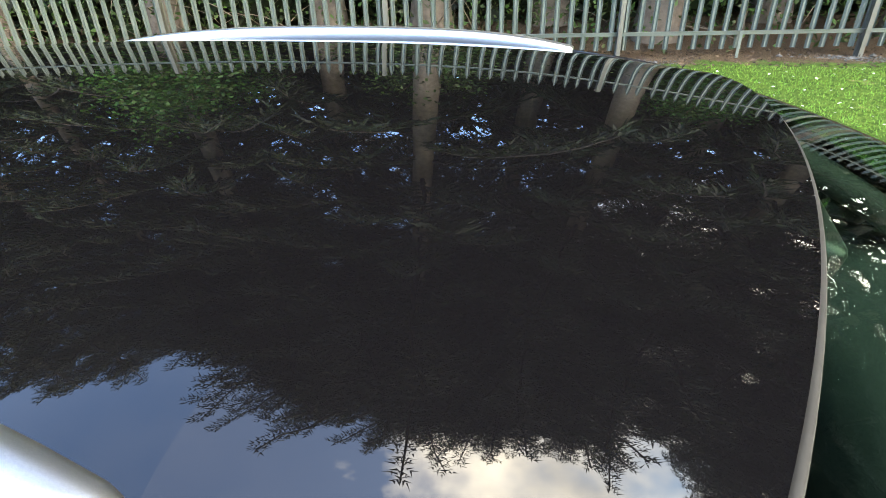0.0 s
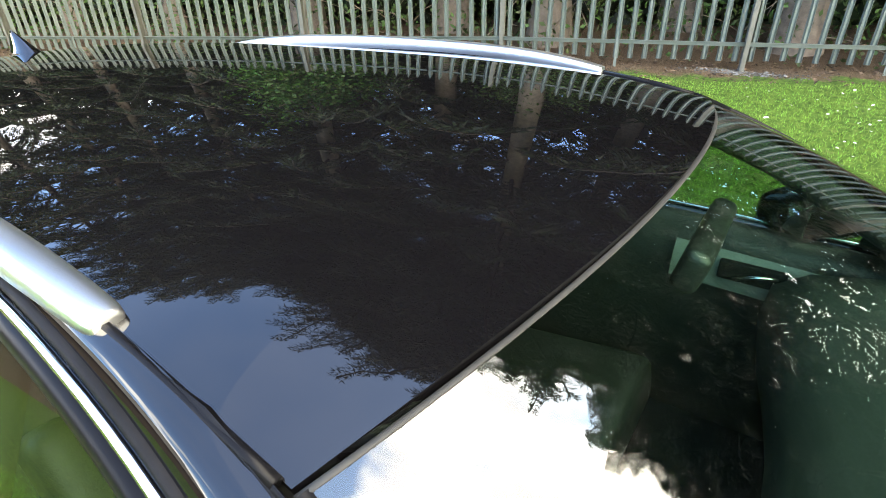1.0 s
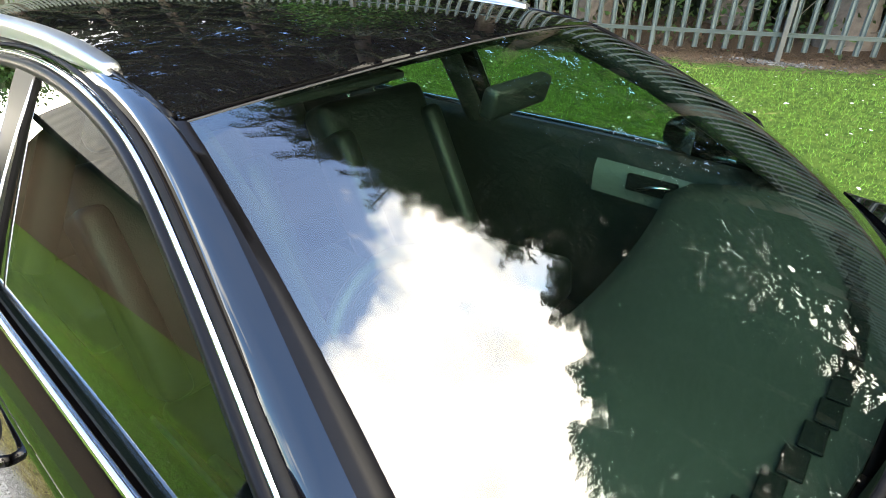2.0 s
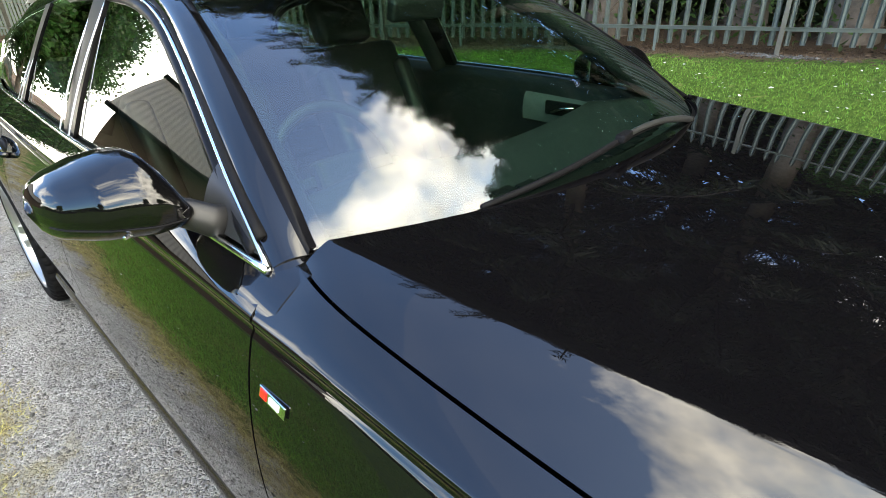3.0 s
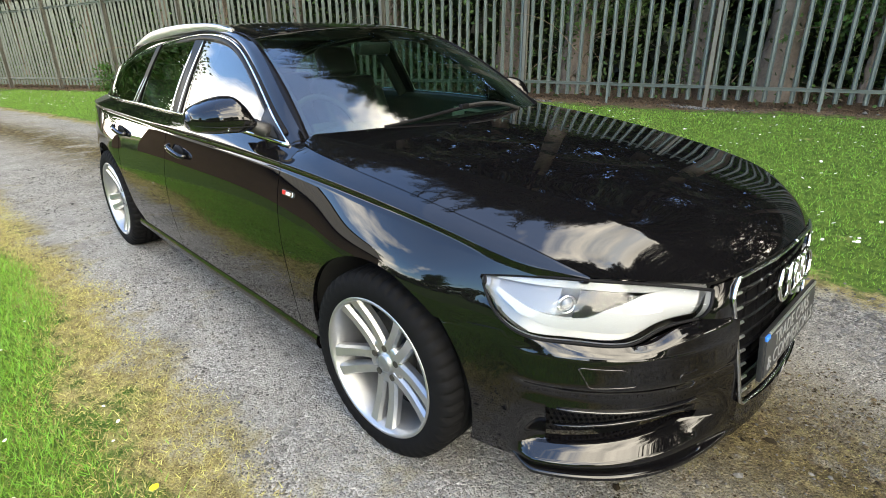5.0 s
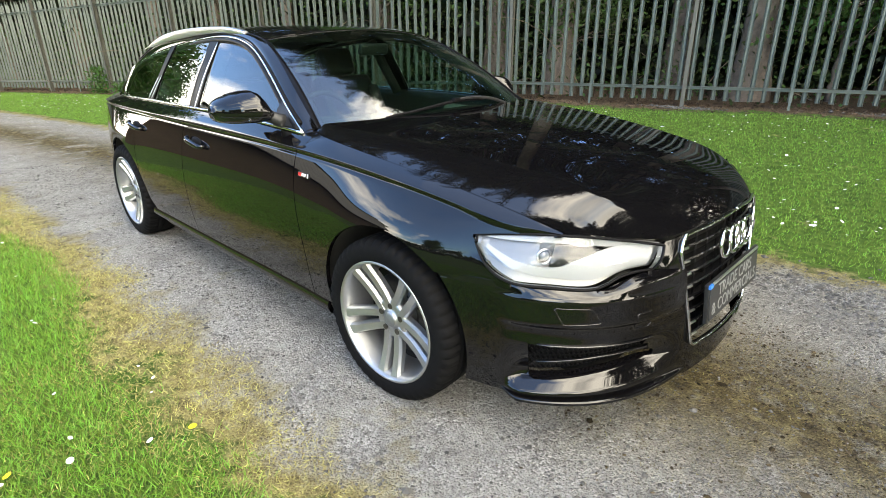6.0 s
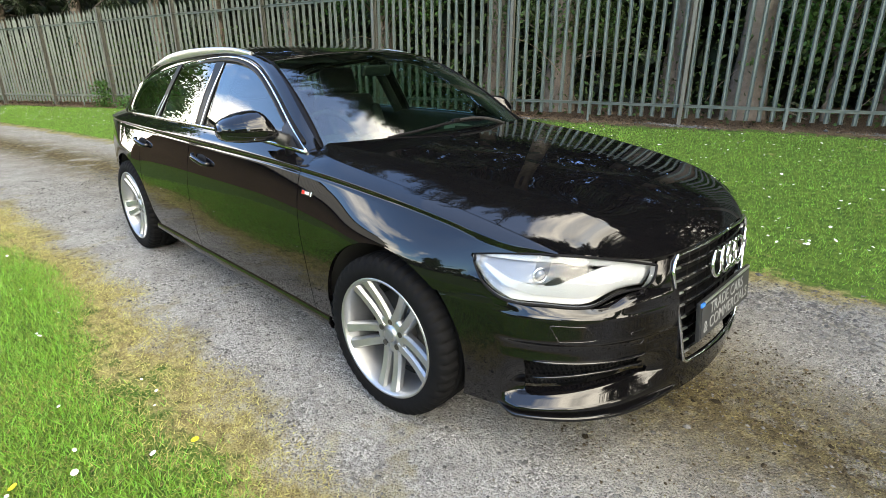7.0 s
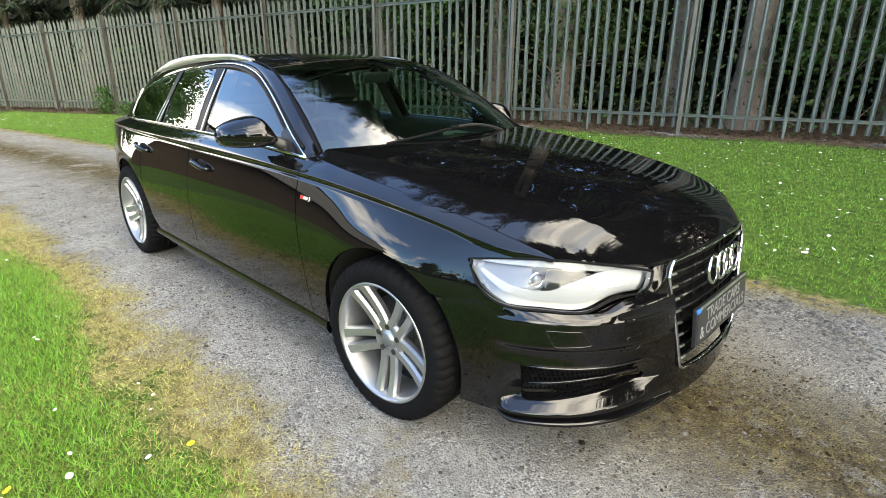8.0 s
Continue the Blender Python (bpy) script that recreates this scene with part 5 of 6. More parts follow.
way = curve([on_glass(0.34, 1.0, 0.004), on_glass(0.20, 0.985, 0.022), on_glass(0.05, 0.96, 0.024), on_glass(-0.07, 0.95, 0.020)])
wiper = tube("wiper", way(np.linspace(0, 1, 20)), np.linspace(0.009, 0.006, 20), M_WIPER, car, 8, "grey-black wiper arm lying at the foot of the glass")
way = curve([on_glass(0.16, 0.955, 0.008), on_glass(-0.07, 0.95, 0.012), on_glass(-0.27, 0.965, 0.010), on_glass(-0.47, 0.99, 0.008)])
tube("wiper_blade", way(np.linspace(0, 1, 24)), np.linspace(0.007, 0.005, 24), M_SEAL, wiper, 6, flat=1.3)
joint_at = on_glass(-0.07, 0.95, 0.020)
part("wiper_joint", box_data(0.022, 0.055, 0.018, 0.005), M_SEAL, wiper, "", pose(*joint_at, 0, 0, 8))
bm = bmesh.new()
bmesh.ops.create_cone(bm, cap_ends=True, segments=16, radius1=0.016, radius2=0.012, depth=0.022)
part("wiper_pivot", bm, M_PLASTIC, wiper, "", pose(*on_glass(0.34, 1.0, 0.0)))
cowl = [ws_low, curve(np.array([ws_low(k) + np.array((0.05, 0, -0.030)) for k in np.linspace(0, 1, 9)]))]
panel("scuttle", loft(cowl, 50, 4), M_SEAL, car, (0, 0, 1), 0.01)

# grille
outline = [(2.372, 0.0, 0.780), (2.366, 0.18, 0.776), (2.332, 0.345, 0.760), (2.334, 0.368, 0.740), (2.337, 0.379, 0.708), (2.350, 0.354, 0.62), (2.370, 0.314, 0.475), (2.384, 0.282, 0.352), (2.388, 0.262, 0.337), (2.402, 0.14, 0.333), (2.406, 0.0, 0.332)]
op = np.array(outline)
steps = np.concatenate([np.linspace(op[i], op[i + 1], 7)[:-1] for i in range(len(op) - 1)] + [op[-1:]])
loop = np.concatenate([steps, (steps * (1, -1, 1))[::-1][1:]])
grille = tube("grille", loop + np.array((0.004, 0, 0)), 0.0062, M_CHROME, car, 10, "six-sided black grille with a chrome surround", flat=1.0, up=(1, 0, 0.02))


def grille_x(y, z):
    return 2.408 - 0.08 * (z - 0.335) - 0.22 * y**2 - 0.06 * np.clip(np.abs(y) - 0.25, 0, 1)


zz, yy = np.meshgrid(np.linspace(0.338, 0.776, 14), np.linspace(-1, 1, 18), indexing="ij")
yw = yy * grille_half(zz)
panel("grille_back", np.stack([grille_x(yw, zz) - 0.075, yw, zz], -1), M_LINER, grille, (1, 0, 0), 0)
for z in np.arange(0.372, 0.76, 0.0485):
    h = float(grille_half(z)) - 0.006
    y = np.linspace(-h, h, 26)
    x = grille_x(y, z) - 0.016
    prof = [(0.0, 0.006), (0.004, 0.0), (0.0, -0.006), (-0.03, -0.002), (-0.03, 0.004)]
    v = np.stack([np.stack([x + a, y, 0 * y + z + b], -1) for a, b in prof], 1)
    link_mesh("grille_bar", v.reshape(-1, 3), grid_faces(26, 5, close_v=True), M_TRIM, grille, smooth=False)
    for s in (-1, 1):
        q = np.stack([grille_x(s * np.linspace(h - 0.05, h, 4), z) - 0.009, s * np.linspace(h - 0.05, h, 4), z + 0 * np.linspace(0, 1, 4)], -1)
        tube("bar_tip", q, 0.0045, M_SATIN, grille, 6)
for y in np.arange(-0.36, 0.361, 0.09):
    z = np.linspace(0.36, 0.76, 8)
    ok = np.abs(y) < grille_half(z)
    if ok.sum() > 2:
        tube("grille_upright", np.stack([grille_x(y, z[ok]) - 0.055, y + 0 * z[ok], z[ok]], -1), 0.004, M_LINER, grille, 5)
ang = np.linspace(0, 2 * math.pi, 41)
for k in range(4):
    yc = -0.1065 + 0.071 * k
    pts = np.stack([grille_x(yc, 0.684) + 0.016 + 0.002 * (k % 2) - 0.12 * 0.049 * np.sin(ang), yc + 0.049 * np.cos(ang), 0.684 + 0.049 * np.sin(ang)], -1)
    tube("emblem_ring", pts, 0.0075, M_CHROME, grille, 10, "chrome ring")
# plate in its holder
holder = part("plate_holder", box_data(0.014, 0.545, 0.145, 0.004), M_PLASTIC, car, "dark show plate with a grey face and pale lettering", pose(2.412, 0.0, 0.504, 0, -6, 0))
part("plate_face", box_data(0.004, 0.520, 0.118, 0.001, 1), M_PLATE, holder, "", pose(0.008, 0, -0.004))
part("plate_strip", box_data(0.006, 0.490, 0.010, 0.001, 1), M_SATIN, holder, "", pose(0.008, 0.015, 0.066))
part("plate_corner", box_data(0.010, 0.030, 0.014, 0.002, 1), M_BLUE, holder, "", pose(0.009, -0.255, 0.064))


def lettering(name, words, size, width, mat, parent, m):
    """Flat raised letters, as wide as given, from the built-in font."""
    cu = bpy.data.curves.new(name, "FONT")
    cu.body, cu.size, cu.extrude, cu.align_x, cu.align_y = words, size, 0.0006, "CENTER", "CENTER"
    tmp = new(name + "_outline", cu)
    bpy.context.view_layer.update()
    me = bpy.data.meshes.new_from_object(tmp.evaluated_get(bpy.context.evaluated_depsgraph_get()))
    bpy.data.objects.remove(tmp)
    bpy.data.curves.remove(cu)
    xs = [v.co.x for v in me.vertices]
    me.transform(Matrix.Diagonal((width / (max(xs) - min(xs)), 1, 1, 1)))
    me.materials.clear()
    me.materials.append(mat)
    me.name = name
    ob = new(name, me)
    ob.parent, ob.matrix_local = parent, m
    return ob


upright = Matrix(((0, 0, 1, 0), (1, 0, 0, 0), (0, 1, 0, 0), (0, 0, 0, 1)))
lettering("lettering", "TRADE CARS", 0.064, 0.36, M_PLATE_INK, holder, pose(0.0108, 0.0, 0.026) @ upright)
lettering("lettering", "& COMMERCIALS", 0.064, 0.475, M_PLATE_INK, holder, pose(0.0108, 0.0, -0.030) @ upright)

# tail, closed and plain
tail = []
for z, pts in ((0.28, [(-2.20, 0.745), (-2.32, 0.62), (-2.42, 0.3), (-2.43, 0)]), (0.55, [(-2.20, 0.772), (-2.34, 0.65), (-2.46, 0.3), (-2.47, 0)]), (0.80, [(-2.20, 0.768), (-2.33, 0.65), (-2.44, 0.3), (-2.45, 0)]),
               (0.985, [(-2.19, 0.645), (-2.25, 0.57), (-2.34, 0.3), (-2.35, 0)]), (1.10, [(-1.90, 0.655), (-2.10, 0.57), (-2.22, 0.3), (-2.23, 0)]), (1.19, [(-1.90, 0.57), (-2.00, 0.50), (-2.10, 0.3), (-2.11, 0)])):
    tail.append(curve([(x, y, z) for x, y in pts]))
tail.append(curve([tuple(roof_point(np.array(-1.88), np.array(w)) + np.array((0, 0, -0.004))) for w in (0.99, 0.8, 0.5, 0.0)]))
for s in (-1, 1):
    panel("tailgate_half", loft(tail, 20, 40), M_PAINT, car, (-1, 0.3, 0.1), side=s)
    q = [curve([(-1.80, 0.730, 1.005), (-1.95, 0.715, 0.996), (-2.06, 0.69, 0.99), (-2.19, 0.645, 0.985)]), curve([(-1.70, 0.712, 1.09), (-1.80, 0.69, 1.10), (-1.86, 0.67, 1.10), (-1.90, 0.655, 1.105)])]
    panel("rear_pillar", loft(q, 16, 6), M_PAINT, car, (0, 1, 0.3), side=s)
    x = np.linspace(-1.06, 1.06, 40)
    sill = np.stack([np.stack([x, side_y(x, 0.30 + 0 * x) + o, z + 0 * x], -1) for o, z in ((-0.004, 0.288), (0.004, 0.272), (0.006, 0.250), (-0.006, 0.225), (-0.05, 0.205))], 1)
    panel("sill_skirt", sill, M_PAINT, car, (0, 1, -0.2), side=s)

# ---- car: cabin ----
def dash_grid():
    rows = []
    for x, z in ((1.04, 1.012), (0.90, 1.000), (0.74, 0.985), (0.60, 0.955), (0.53, 0.90), (0.52, 0.80), (0.56, 0.62)):
        y = np.linspace(-0.70, 0.70, 40) * (0.90 if x > 1 else 1.0)
        hump = 0.035 * np.exp(-((y + 0.36) / 0.18) ** 2) * (1 if 0.5 < x < 0.8 else 0)
        rows.append(np.stack([x - 0.16 * (y / 0.7) ** 2 * (1 if x > 0.85 else 0.5), y, z + hump], -1))
    return np.stack(rows, 1)


panel("dashboard", dash_grid(), M_DASH, car, (-0.3, 0, 1), 0.02, "dark grey dashboard")
for k in range(16):
    part("vent_slat", box_data(0.030, 0.055, 0.006, 0.002, 1), M_SEAL, car, "", pose(0.985 - 0.0014 * (k - 7.5) ** 2, -0.46 + 0.061 * k, 1.012))
ang = np.linspace(0, 2 * math.pi, 49)
fw = Matrix.Rotation(radians(-25), 3, "Y")
wheel_c = np.array((0.40, -0.36, 0.93))
ring = np.array([wheel_c + np.array(fw @ Vector((0, 0.185 * math.cos(a), 0.185 * math.sin(a)))) for a in ang])
sw = tube("steering_wheel", ring, 0.016, M_LEATHER, car, 10, "black leather steering wheel")
part("airbag_pad", box_data(0.05, 0.17, 0.12, 0.02, 3), M_LEATHER, sw, "", pose(0.415, -0.36, 0.925, 0, -25, 0))
for a in (0, 180, 270):
    part("wheel_spoke", box_data(0.018, 0.12, 0.03, 0.005), M_LEATHER, sw, "", Matrix.Translation(wheel_c) @ Matrix.Rotation(radians(-25), 4, "Y") @ Matrix.Rotation(radians(a), 4, "X") @ Matrix.Translation((0, 0.115, 0)))


def cushion(name, sx, sy, sz, m, parent, label="", mat=None, bevel=0.05):
    bm = box_data(sx, sy, sz, min(bevel, 0.45 * min(sx, sy, sz)), 4)
    return part(name, bm, mat or M_LEATHER, parent, label, m, True)


for s in (-1, 1):
    seat = cushion("front_seat", 0.52, 0.50, 0.16, pose(-0.02, 0.37 * s, 0.52, 0, -8, 0), car, "black leather front seat")
    seat_back = cushion("seat_back", 0.14, 0.48, 0.62, pose(-0.33, 0.0, 0.36, 0, -18, 0), seat)
    for e in (-1, 1):
        cushion("side_bolster", 0.17, 0.08, 0.50, pose(-0.29, 0.21 * e, 0.33, 0, -18, 0), seat)
    cushion("headrest", 0.10, 0.27, 0.19, pose(-0.445, 0.0, 0.765, 0, -14, 0), seat, bevel=0.04)
    for e in (-1, 1):
        tube("headrest_post", [(-0.42, 0.06 * e, 0.60), (-0.44, 0.06 * e, 0.72)], 0.007, M_CHROME, seat, 8)
bench = cushion("rear_bench", 0.50, 1.26, 0.16, pose(-0.95, 0, 0.54), car, "black leather rear bench")
cushion("bench_back", 0.14, 1.26, 0.56, pose(-0.33, 0, 0.30, 0, -20, 0), bench)
for y in (-0.36, 0.0, 0.36):
    cushion("rear_headrest", 0.08, 0.24, 0.13, pose(-0.44, y, 0.60, 0, -14, 0), bench, bevel=0.03)
cushion("centre_console", 1.0, 0.22, 0.30, pose(0.05, 0, 0.52), car, "", M_DASH, 0.03)
part("console_trim", box_data(0.30, 0.14, 0.01, 0.004), M_TRIM, car, "", pose(0.35, 0, 0.69, 0, -18, 0))
part("cabin_floor", box_data(3.6, 1.50, 0.02), M_SEAL, car, "", pose(-0.55, 0, 0.345))
part("bulkhead", box_data(0.02, 1.36, 0.60), M_SEAL, car, "", pose(0.86, 0, 0.66))
part("load_cover", box_data(0.85, 1.20, 0.02, 0.005), M_SEAL, car, "", pose(-1.72, 0, 0.97))
for s in (-1, 1):
    x = np.linspace(0.80, -1.85, 50)
    card = np.stack([np.stack([x, belt_y(x) - o, belt_z(x) + dz], -1) for o, dz in ((0.012, -0.006), (0.05, -0.012), (0.075, -0.05), (0.07, -0.20), (0.09, -0.45), (0.08, -0.66))], 1)
    dc = panel("door_card", card, M_LEATHER, car, (0, -1, 0.1), 0, "dark grey door lining", side=s)
    arm = np.stack([np.stack([np.linspace(0.70, 0.20, 20), belt_y(np.linspace(0.70, 0.20, 20)) - o, belt_z(np.linspace(0.70, 0.20, 20)) + dz], -1) for o, dz in ((0.085, -0.060), (0.100, -0.085), (0.105, -0.13), (0.10, -0.17))], 1)
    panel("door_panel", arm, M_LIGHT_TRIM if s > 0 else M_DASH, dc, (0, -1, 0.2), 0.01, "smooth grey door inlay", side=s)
    cushion("pull_cup", 0.16, 0.02, 0.055, pose(0.40, s * (0.715), 0.905), dc, "", M_SEAL, 0.008)
    tube("door_pull", [(0.46, s * 0.700, 0.918), (0.41, s * 0.692, 0.912), (0.36, s * 0.694, 0.892)], 0.006, M_CHROME, dc, 8)
    for xa, ya, za, xb, yb, zb in ((-0.31, 0.735, 1.0, -0.345, 0.535, 1.36),):
        tube("inner_pillar", [(xa, s * ya, za), ((xa + xb) / 2, s * (ya + yb) / 2, (za + zb) / 2), (xb, s * yb, zb)], 0.036, M_CLOTH, car, 8)
    p = [(0.83, 0.73, 1.0), (0.62, 0.69, 1.13), (0.40, 0.63, 1.26), (0.19, 0.59, 1.345)]
    tube("pillar_lining", np.array(p) * (1, s, 1) - np.array((0.02, 0.02 * s, 0.012)), 0.032, M_CLOTH, car, 8)
t, w = np.meshgrid(np.linspace(0, 1, 24), np.linspace(-1, 1, 16), indexing="ij")
lining = roof_point(-2.0 + (0.17 + 2.0) * t, w * 1.04) - np.array((0, 0, 0.030))
panel("headlining", lining, M_CLOTH, car, (0, 0, -1), 0)
cushion("rear_view_mirror", 0.035, 0.20, 0.06, pose(0.34, 0.0, 1.315, 0, 15, 0), car, "", M_PLASTIC, 0.015)
for y in (-0.35, 0.35):
    part("sun_visor", box_data(0.13, 0.34, 0.014, 0.005), M_CLOTH, car, "", pose(0.15, y, 1.378, 0, 12, 0))


# ---- woodland behind the fence ----
def leaf_mesh(name, centres, dirs, lengths, widths, rng, mat, parent=None, quad=False, curl=0.0):
    """Many single leaves: pointed blades along dirs, each turned at random about its own length."""
    n = len(centres)
    d = dirs / np.maximum(np.linalg.norm(dirs, axis=1, keepdims=True), 1e-9)
    r = rng.normal(size=(n, 3))
    s = np.cross(d, r)
    s /= np.maximum(np.linalg.norm(s, axis=1, keepdims=True), 1e-9)
    L, W = np.broadcast_to(lengths, (n,))[:, None], np.broadcast_to(widths, (n,))[:, None]
    if quad:
        up = np.cross(s, d) * curl * L
        v = np.stack([centres, centres + d * L * 0.45 + s * W / 2 + up, centres + d * L, centres + d * L * 0.45 - s * W / 2 + up], 1).reshape(-1, 3)
        k = 4
    else:
        v = np.stack([centres - s * W / 2, centres + s * W / 2, centres + d * L], 1).reshape(-1, 3)
        k = 3
    me = bpy.data.meshes.new(name)
    me.vertices.add(len(v))
    me.vertices.foreach_set("co", v.astype(np.float32).ravel())
    me.loops.add(n * k)
    me.loops.foreach_set("vertex_index", np.arange(n * k, dtype=np.int32))
    me.polygons.add(n)
    me.polygons.foreach_set("loop_start", np.arange(0, n * k, k, dtype=np.int32))
    me.polygons.foreach_set("loop_total", np.full(n, k, dtype=np.int32))
    me.update(calc_edges=True)
    me.materials.append(mat)
    ob = new(name, me)
    ob.parent = parent
    return ob


def limb_path(base, az, length, rise, droop, rng, n=9):
    f = np.linspace(0, 1, n)
    out = np.stack([np.cos(az) * length * f, np.sin(az) * length * f, rise * length * f - droop * length * f**2], -1)
    out[:, :2] += np.cumsum(rng.normal(0, 0.025 * length, (n, 2)), 0) * f[:, None]
    return base + out


def tubes_mesh(name, paths, radii, mat, parent, sides=5):
    verts, faces = [], []
    for p, r in zip(paths, radii):
        p = np.array(p)
        t = np.gradient(p, axis=0)
        t /= np.maximum(np.linalg.norm(t, axis=1, keepdims=True), 1e-9)
        a = np.cross(t, (0.31, 0.17, 0.93))
        a /= np.maximum(np.linalg.norm(a, axis=1, keepdims=True), 1e-9)
        b = np.cross(a, t)
        ang = np.linspace(0, 2 * math.pi, sides, endpoint=False)
        rr = np.linspace(r, r * 0.25, len(p))
        v = p[:, None] + rr[:, None, None] * (np.cos(ang)[None, :, None] * a[:, None] + np.sin(ang)[None, :, None] * b[:, None])
        faces += [tuple(i + len(verts) for i in f) for f in grid_faces(len(p), sides, close_v=True)]
        verts += v.reshape(-1, 3).tolist()
    return link_mesh(name, verts, faces, mat, parent)


def trunk_mesh(height, radius, rng, parent, lean=0.02):
    z = np.linspace(-0.1, height, 26)
    x = np.cumsum(rng.normal(0, lean, 26)) * 0.35
    y = np.cumsum(rng.normal(0, lean, 26)) * 0.35
    r = radius * (1 - 0.86 * (z / height).clip(0, 1)) * (1 + 0.5 * np.exp(-np.clip(z, 0, 9) / 0.18))
    ang = np.linspace(0, 2 * math.pi, 16, endpoint=False)
    wob = 1 + 0.06 * rng.normal(size=(26, 16))
    v = np.stack([x[:, None] + r[:, None] * wob * np.cos(ang), y[:, None] + r[:, None] * wob * np.sin(ang), np.repeat(z[:, None], 16, 1)], -1)
    link_mesh("trunk", v.reshape(-1, 3), grid_faces(26, 16, close_v=True), M_BARK, parent)
    return lambda h: np.array((np.interp(h, z, x), np.interp(h, z, y), h))


def conifer(height, radius, seed, reach=3.0, clear=2.6, limbs=78):
    """A tall conifer with drooping, feathery boughs."""
    rng = np.random.default_rng(seed)
    tree = root("conifer_tree", "tall dark conifer with drooping feathery boughs behind the fence", "tree", "trees behind the fence")
    at = trunk_mesh(height, radius, rng, tree)
    paths, radii, cs, ds, ls = [], [], [], [], []
    for k in range(limbs):
        h = clear + (height - 0.4 - clear) * ((k + rng.uniform(0, 1)) / limbs) ** 0.9
        f0 = (h - clear) / (height - clear)
        L = (reach * float(np.interp(f0, [0, 0.12, 0.35, 0.55, 0.8, 1.0], [0.55, 0.62, 0.95, 1.0, 0.62, 0.10])) + 0.3) * rng.uniform(0.72, 1.12)
        az = k * 2.39996 + rng.normal(0, 0.25)
        p = limb_path(at(h), az, L, rng.uniform(0.05, 0.30), rng.uniform(0.35, 0.62), rng)
        paths.append(p)
        radii.append(0.016 + 0.011 * L)
        seg = np.linspace(0, 1, len(p))
        m = int(L / 0.13)
        for f in np.linspace(0.10, 1.0, m):
            q = np.array([np.interp(f, seg, p[:, j]) for j in range(3)])
            fwd = np.array([np.interp(f, seg, np.gradient(p[:, j])) for j in range(3)])
            fwd /= np.linalg.norm(fwd)
            side = np.cross(fwd, (0, 0, 1))
            for e in (-1, 1):
                bl = (0.26 + 0.50 * (1 - f)) * rng.uniform(0.6, 1.25)
                d = fwd * 0.75 + side * e * rng.uniform(0.5, 1.0) + np.array((0, 0, -0.35 + rng.normal(0, 0.15)))
                d /= np.linalg.norm(d)
                c = max(3, int(bl / 0.075))
                g = np.linspace(0.05, 1, c)[:, None]
                pts = q + d * bl * g + np.array((0, 0, -0.16)) * bl * g**2
                sp = np.cross(d, (0, 0, 1))
                for e2 in (-1, 1):
                    cs.append(pts)
                    ds.append(np.repeat((d * 0.8 + sp * e2 * 0.65 + np.array((0, 0, -0.25)))[None], c, 0) + rng.normal(0, 0.18, (c, 3)))
                    ls.append(0.15 + 0.10 * rng.random(c))
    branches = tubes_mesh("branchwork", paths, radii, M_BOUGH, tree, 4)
    tagged(branches, kind="stuff")
    cs, ds, ls = np.concatenate(cs), np.concatenate(ds), np.concatenate(ls)
    leaf_mesh("crown", cs, ds, ls, 0.036 + 0.020 * rng.random(len(cs)), rng, M_NEEDLE, tree)
    return tree


def broadleaf(height, radius, seed, spread, clear, leaves, leaf=0.10, name="broadleaf_tree", label="leafy green broadleaf tree", mat=None, group=""):
    """A rounded tree: forked limbs, and leaves gathered in uneven clumps."""
    rng = np.random.default_rng(seed)
    tree = root(name, label, "tree", group)
    at = trunk_mesh(height * 0.8, radius, rng, tree, 0.04)
    paths, radii, tips = [], [], []
    for k in range(26):
        h = clear + (height * 0.75 - clear) * (k / 25)
        L = spread * rng.uniform(0.6, 1.1) * (1 - 0.45 * (k / 25))
        az = k * 2.39996 + rng.normal(0, 0.3)
        p = limb_path(at(h), az, L, rng.uniform(0.35, 0.8), 0.15, rng)
        paths.append(p)
        radii.append(0.012 * height ** 0.5 + 0.006 * L)
        for f in (5, 6, 7, 8):
            tips += [p[f] + rng.normal(0, 0.16 * spread, 3) for _ in range(3)]
    branches = tubes_mesh("branchwork", paths, radii, M_BARK, tree)
    tagged(branches, kind="stuff")
    tips = np.array(tips)
    pick = rng.integers(0, len(tips), leaves)
    c = tips[pick] + rng.normal(0, 1, (leaves, 3)) * spread * np.array((0.11, 0.11, 0.08))
    d = rng.normal(0, 1, (leaves, 3)) + np.array((0, 0, -0.35))
    leaf_mesh("crown", c, d, leaf * rng.uniform(0.6, 1.3, leaves), leaf * 0.62, rng, mat or M_LEAF, tree, True, 0.06)
    return tree


def behind(n, off):
    """A place so many bays along the fence and so far behind it."""
    a = FENCE_A + FENCE_DIR * BAY * n
    b = a + np.array((0.2917, -0.9565)) * -off
    return b[0], b[1], float(fence_base(n)) - 0.02


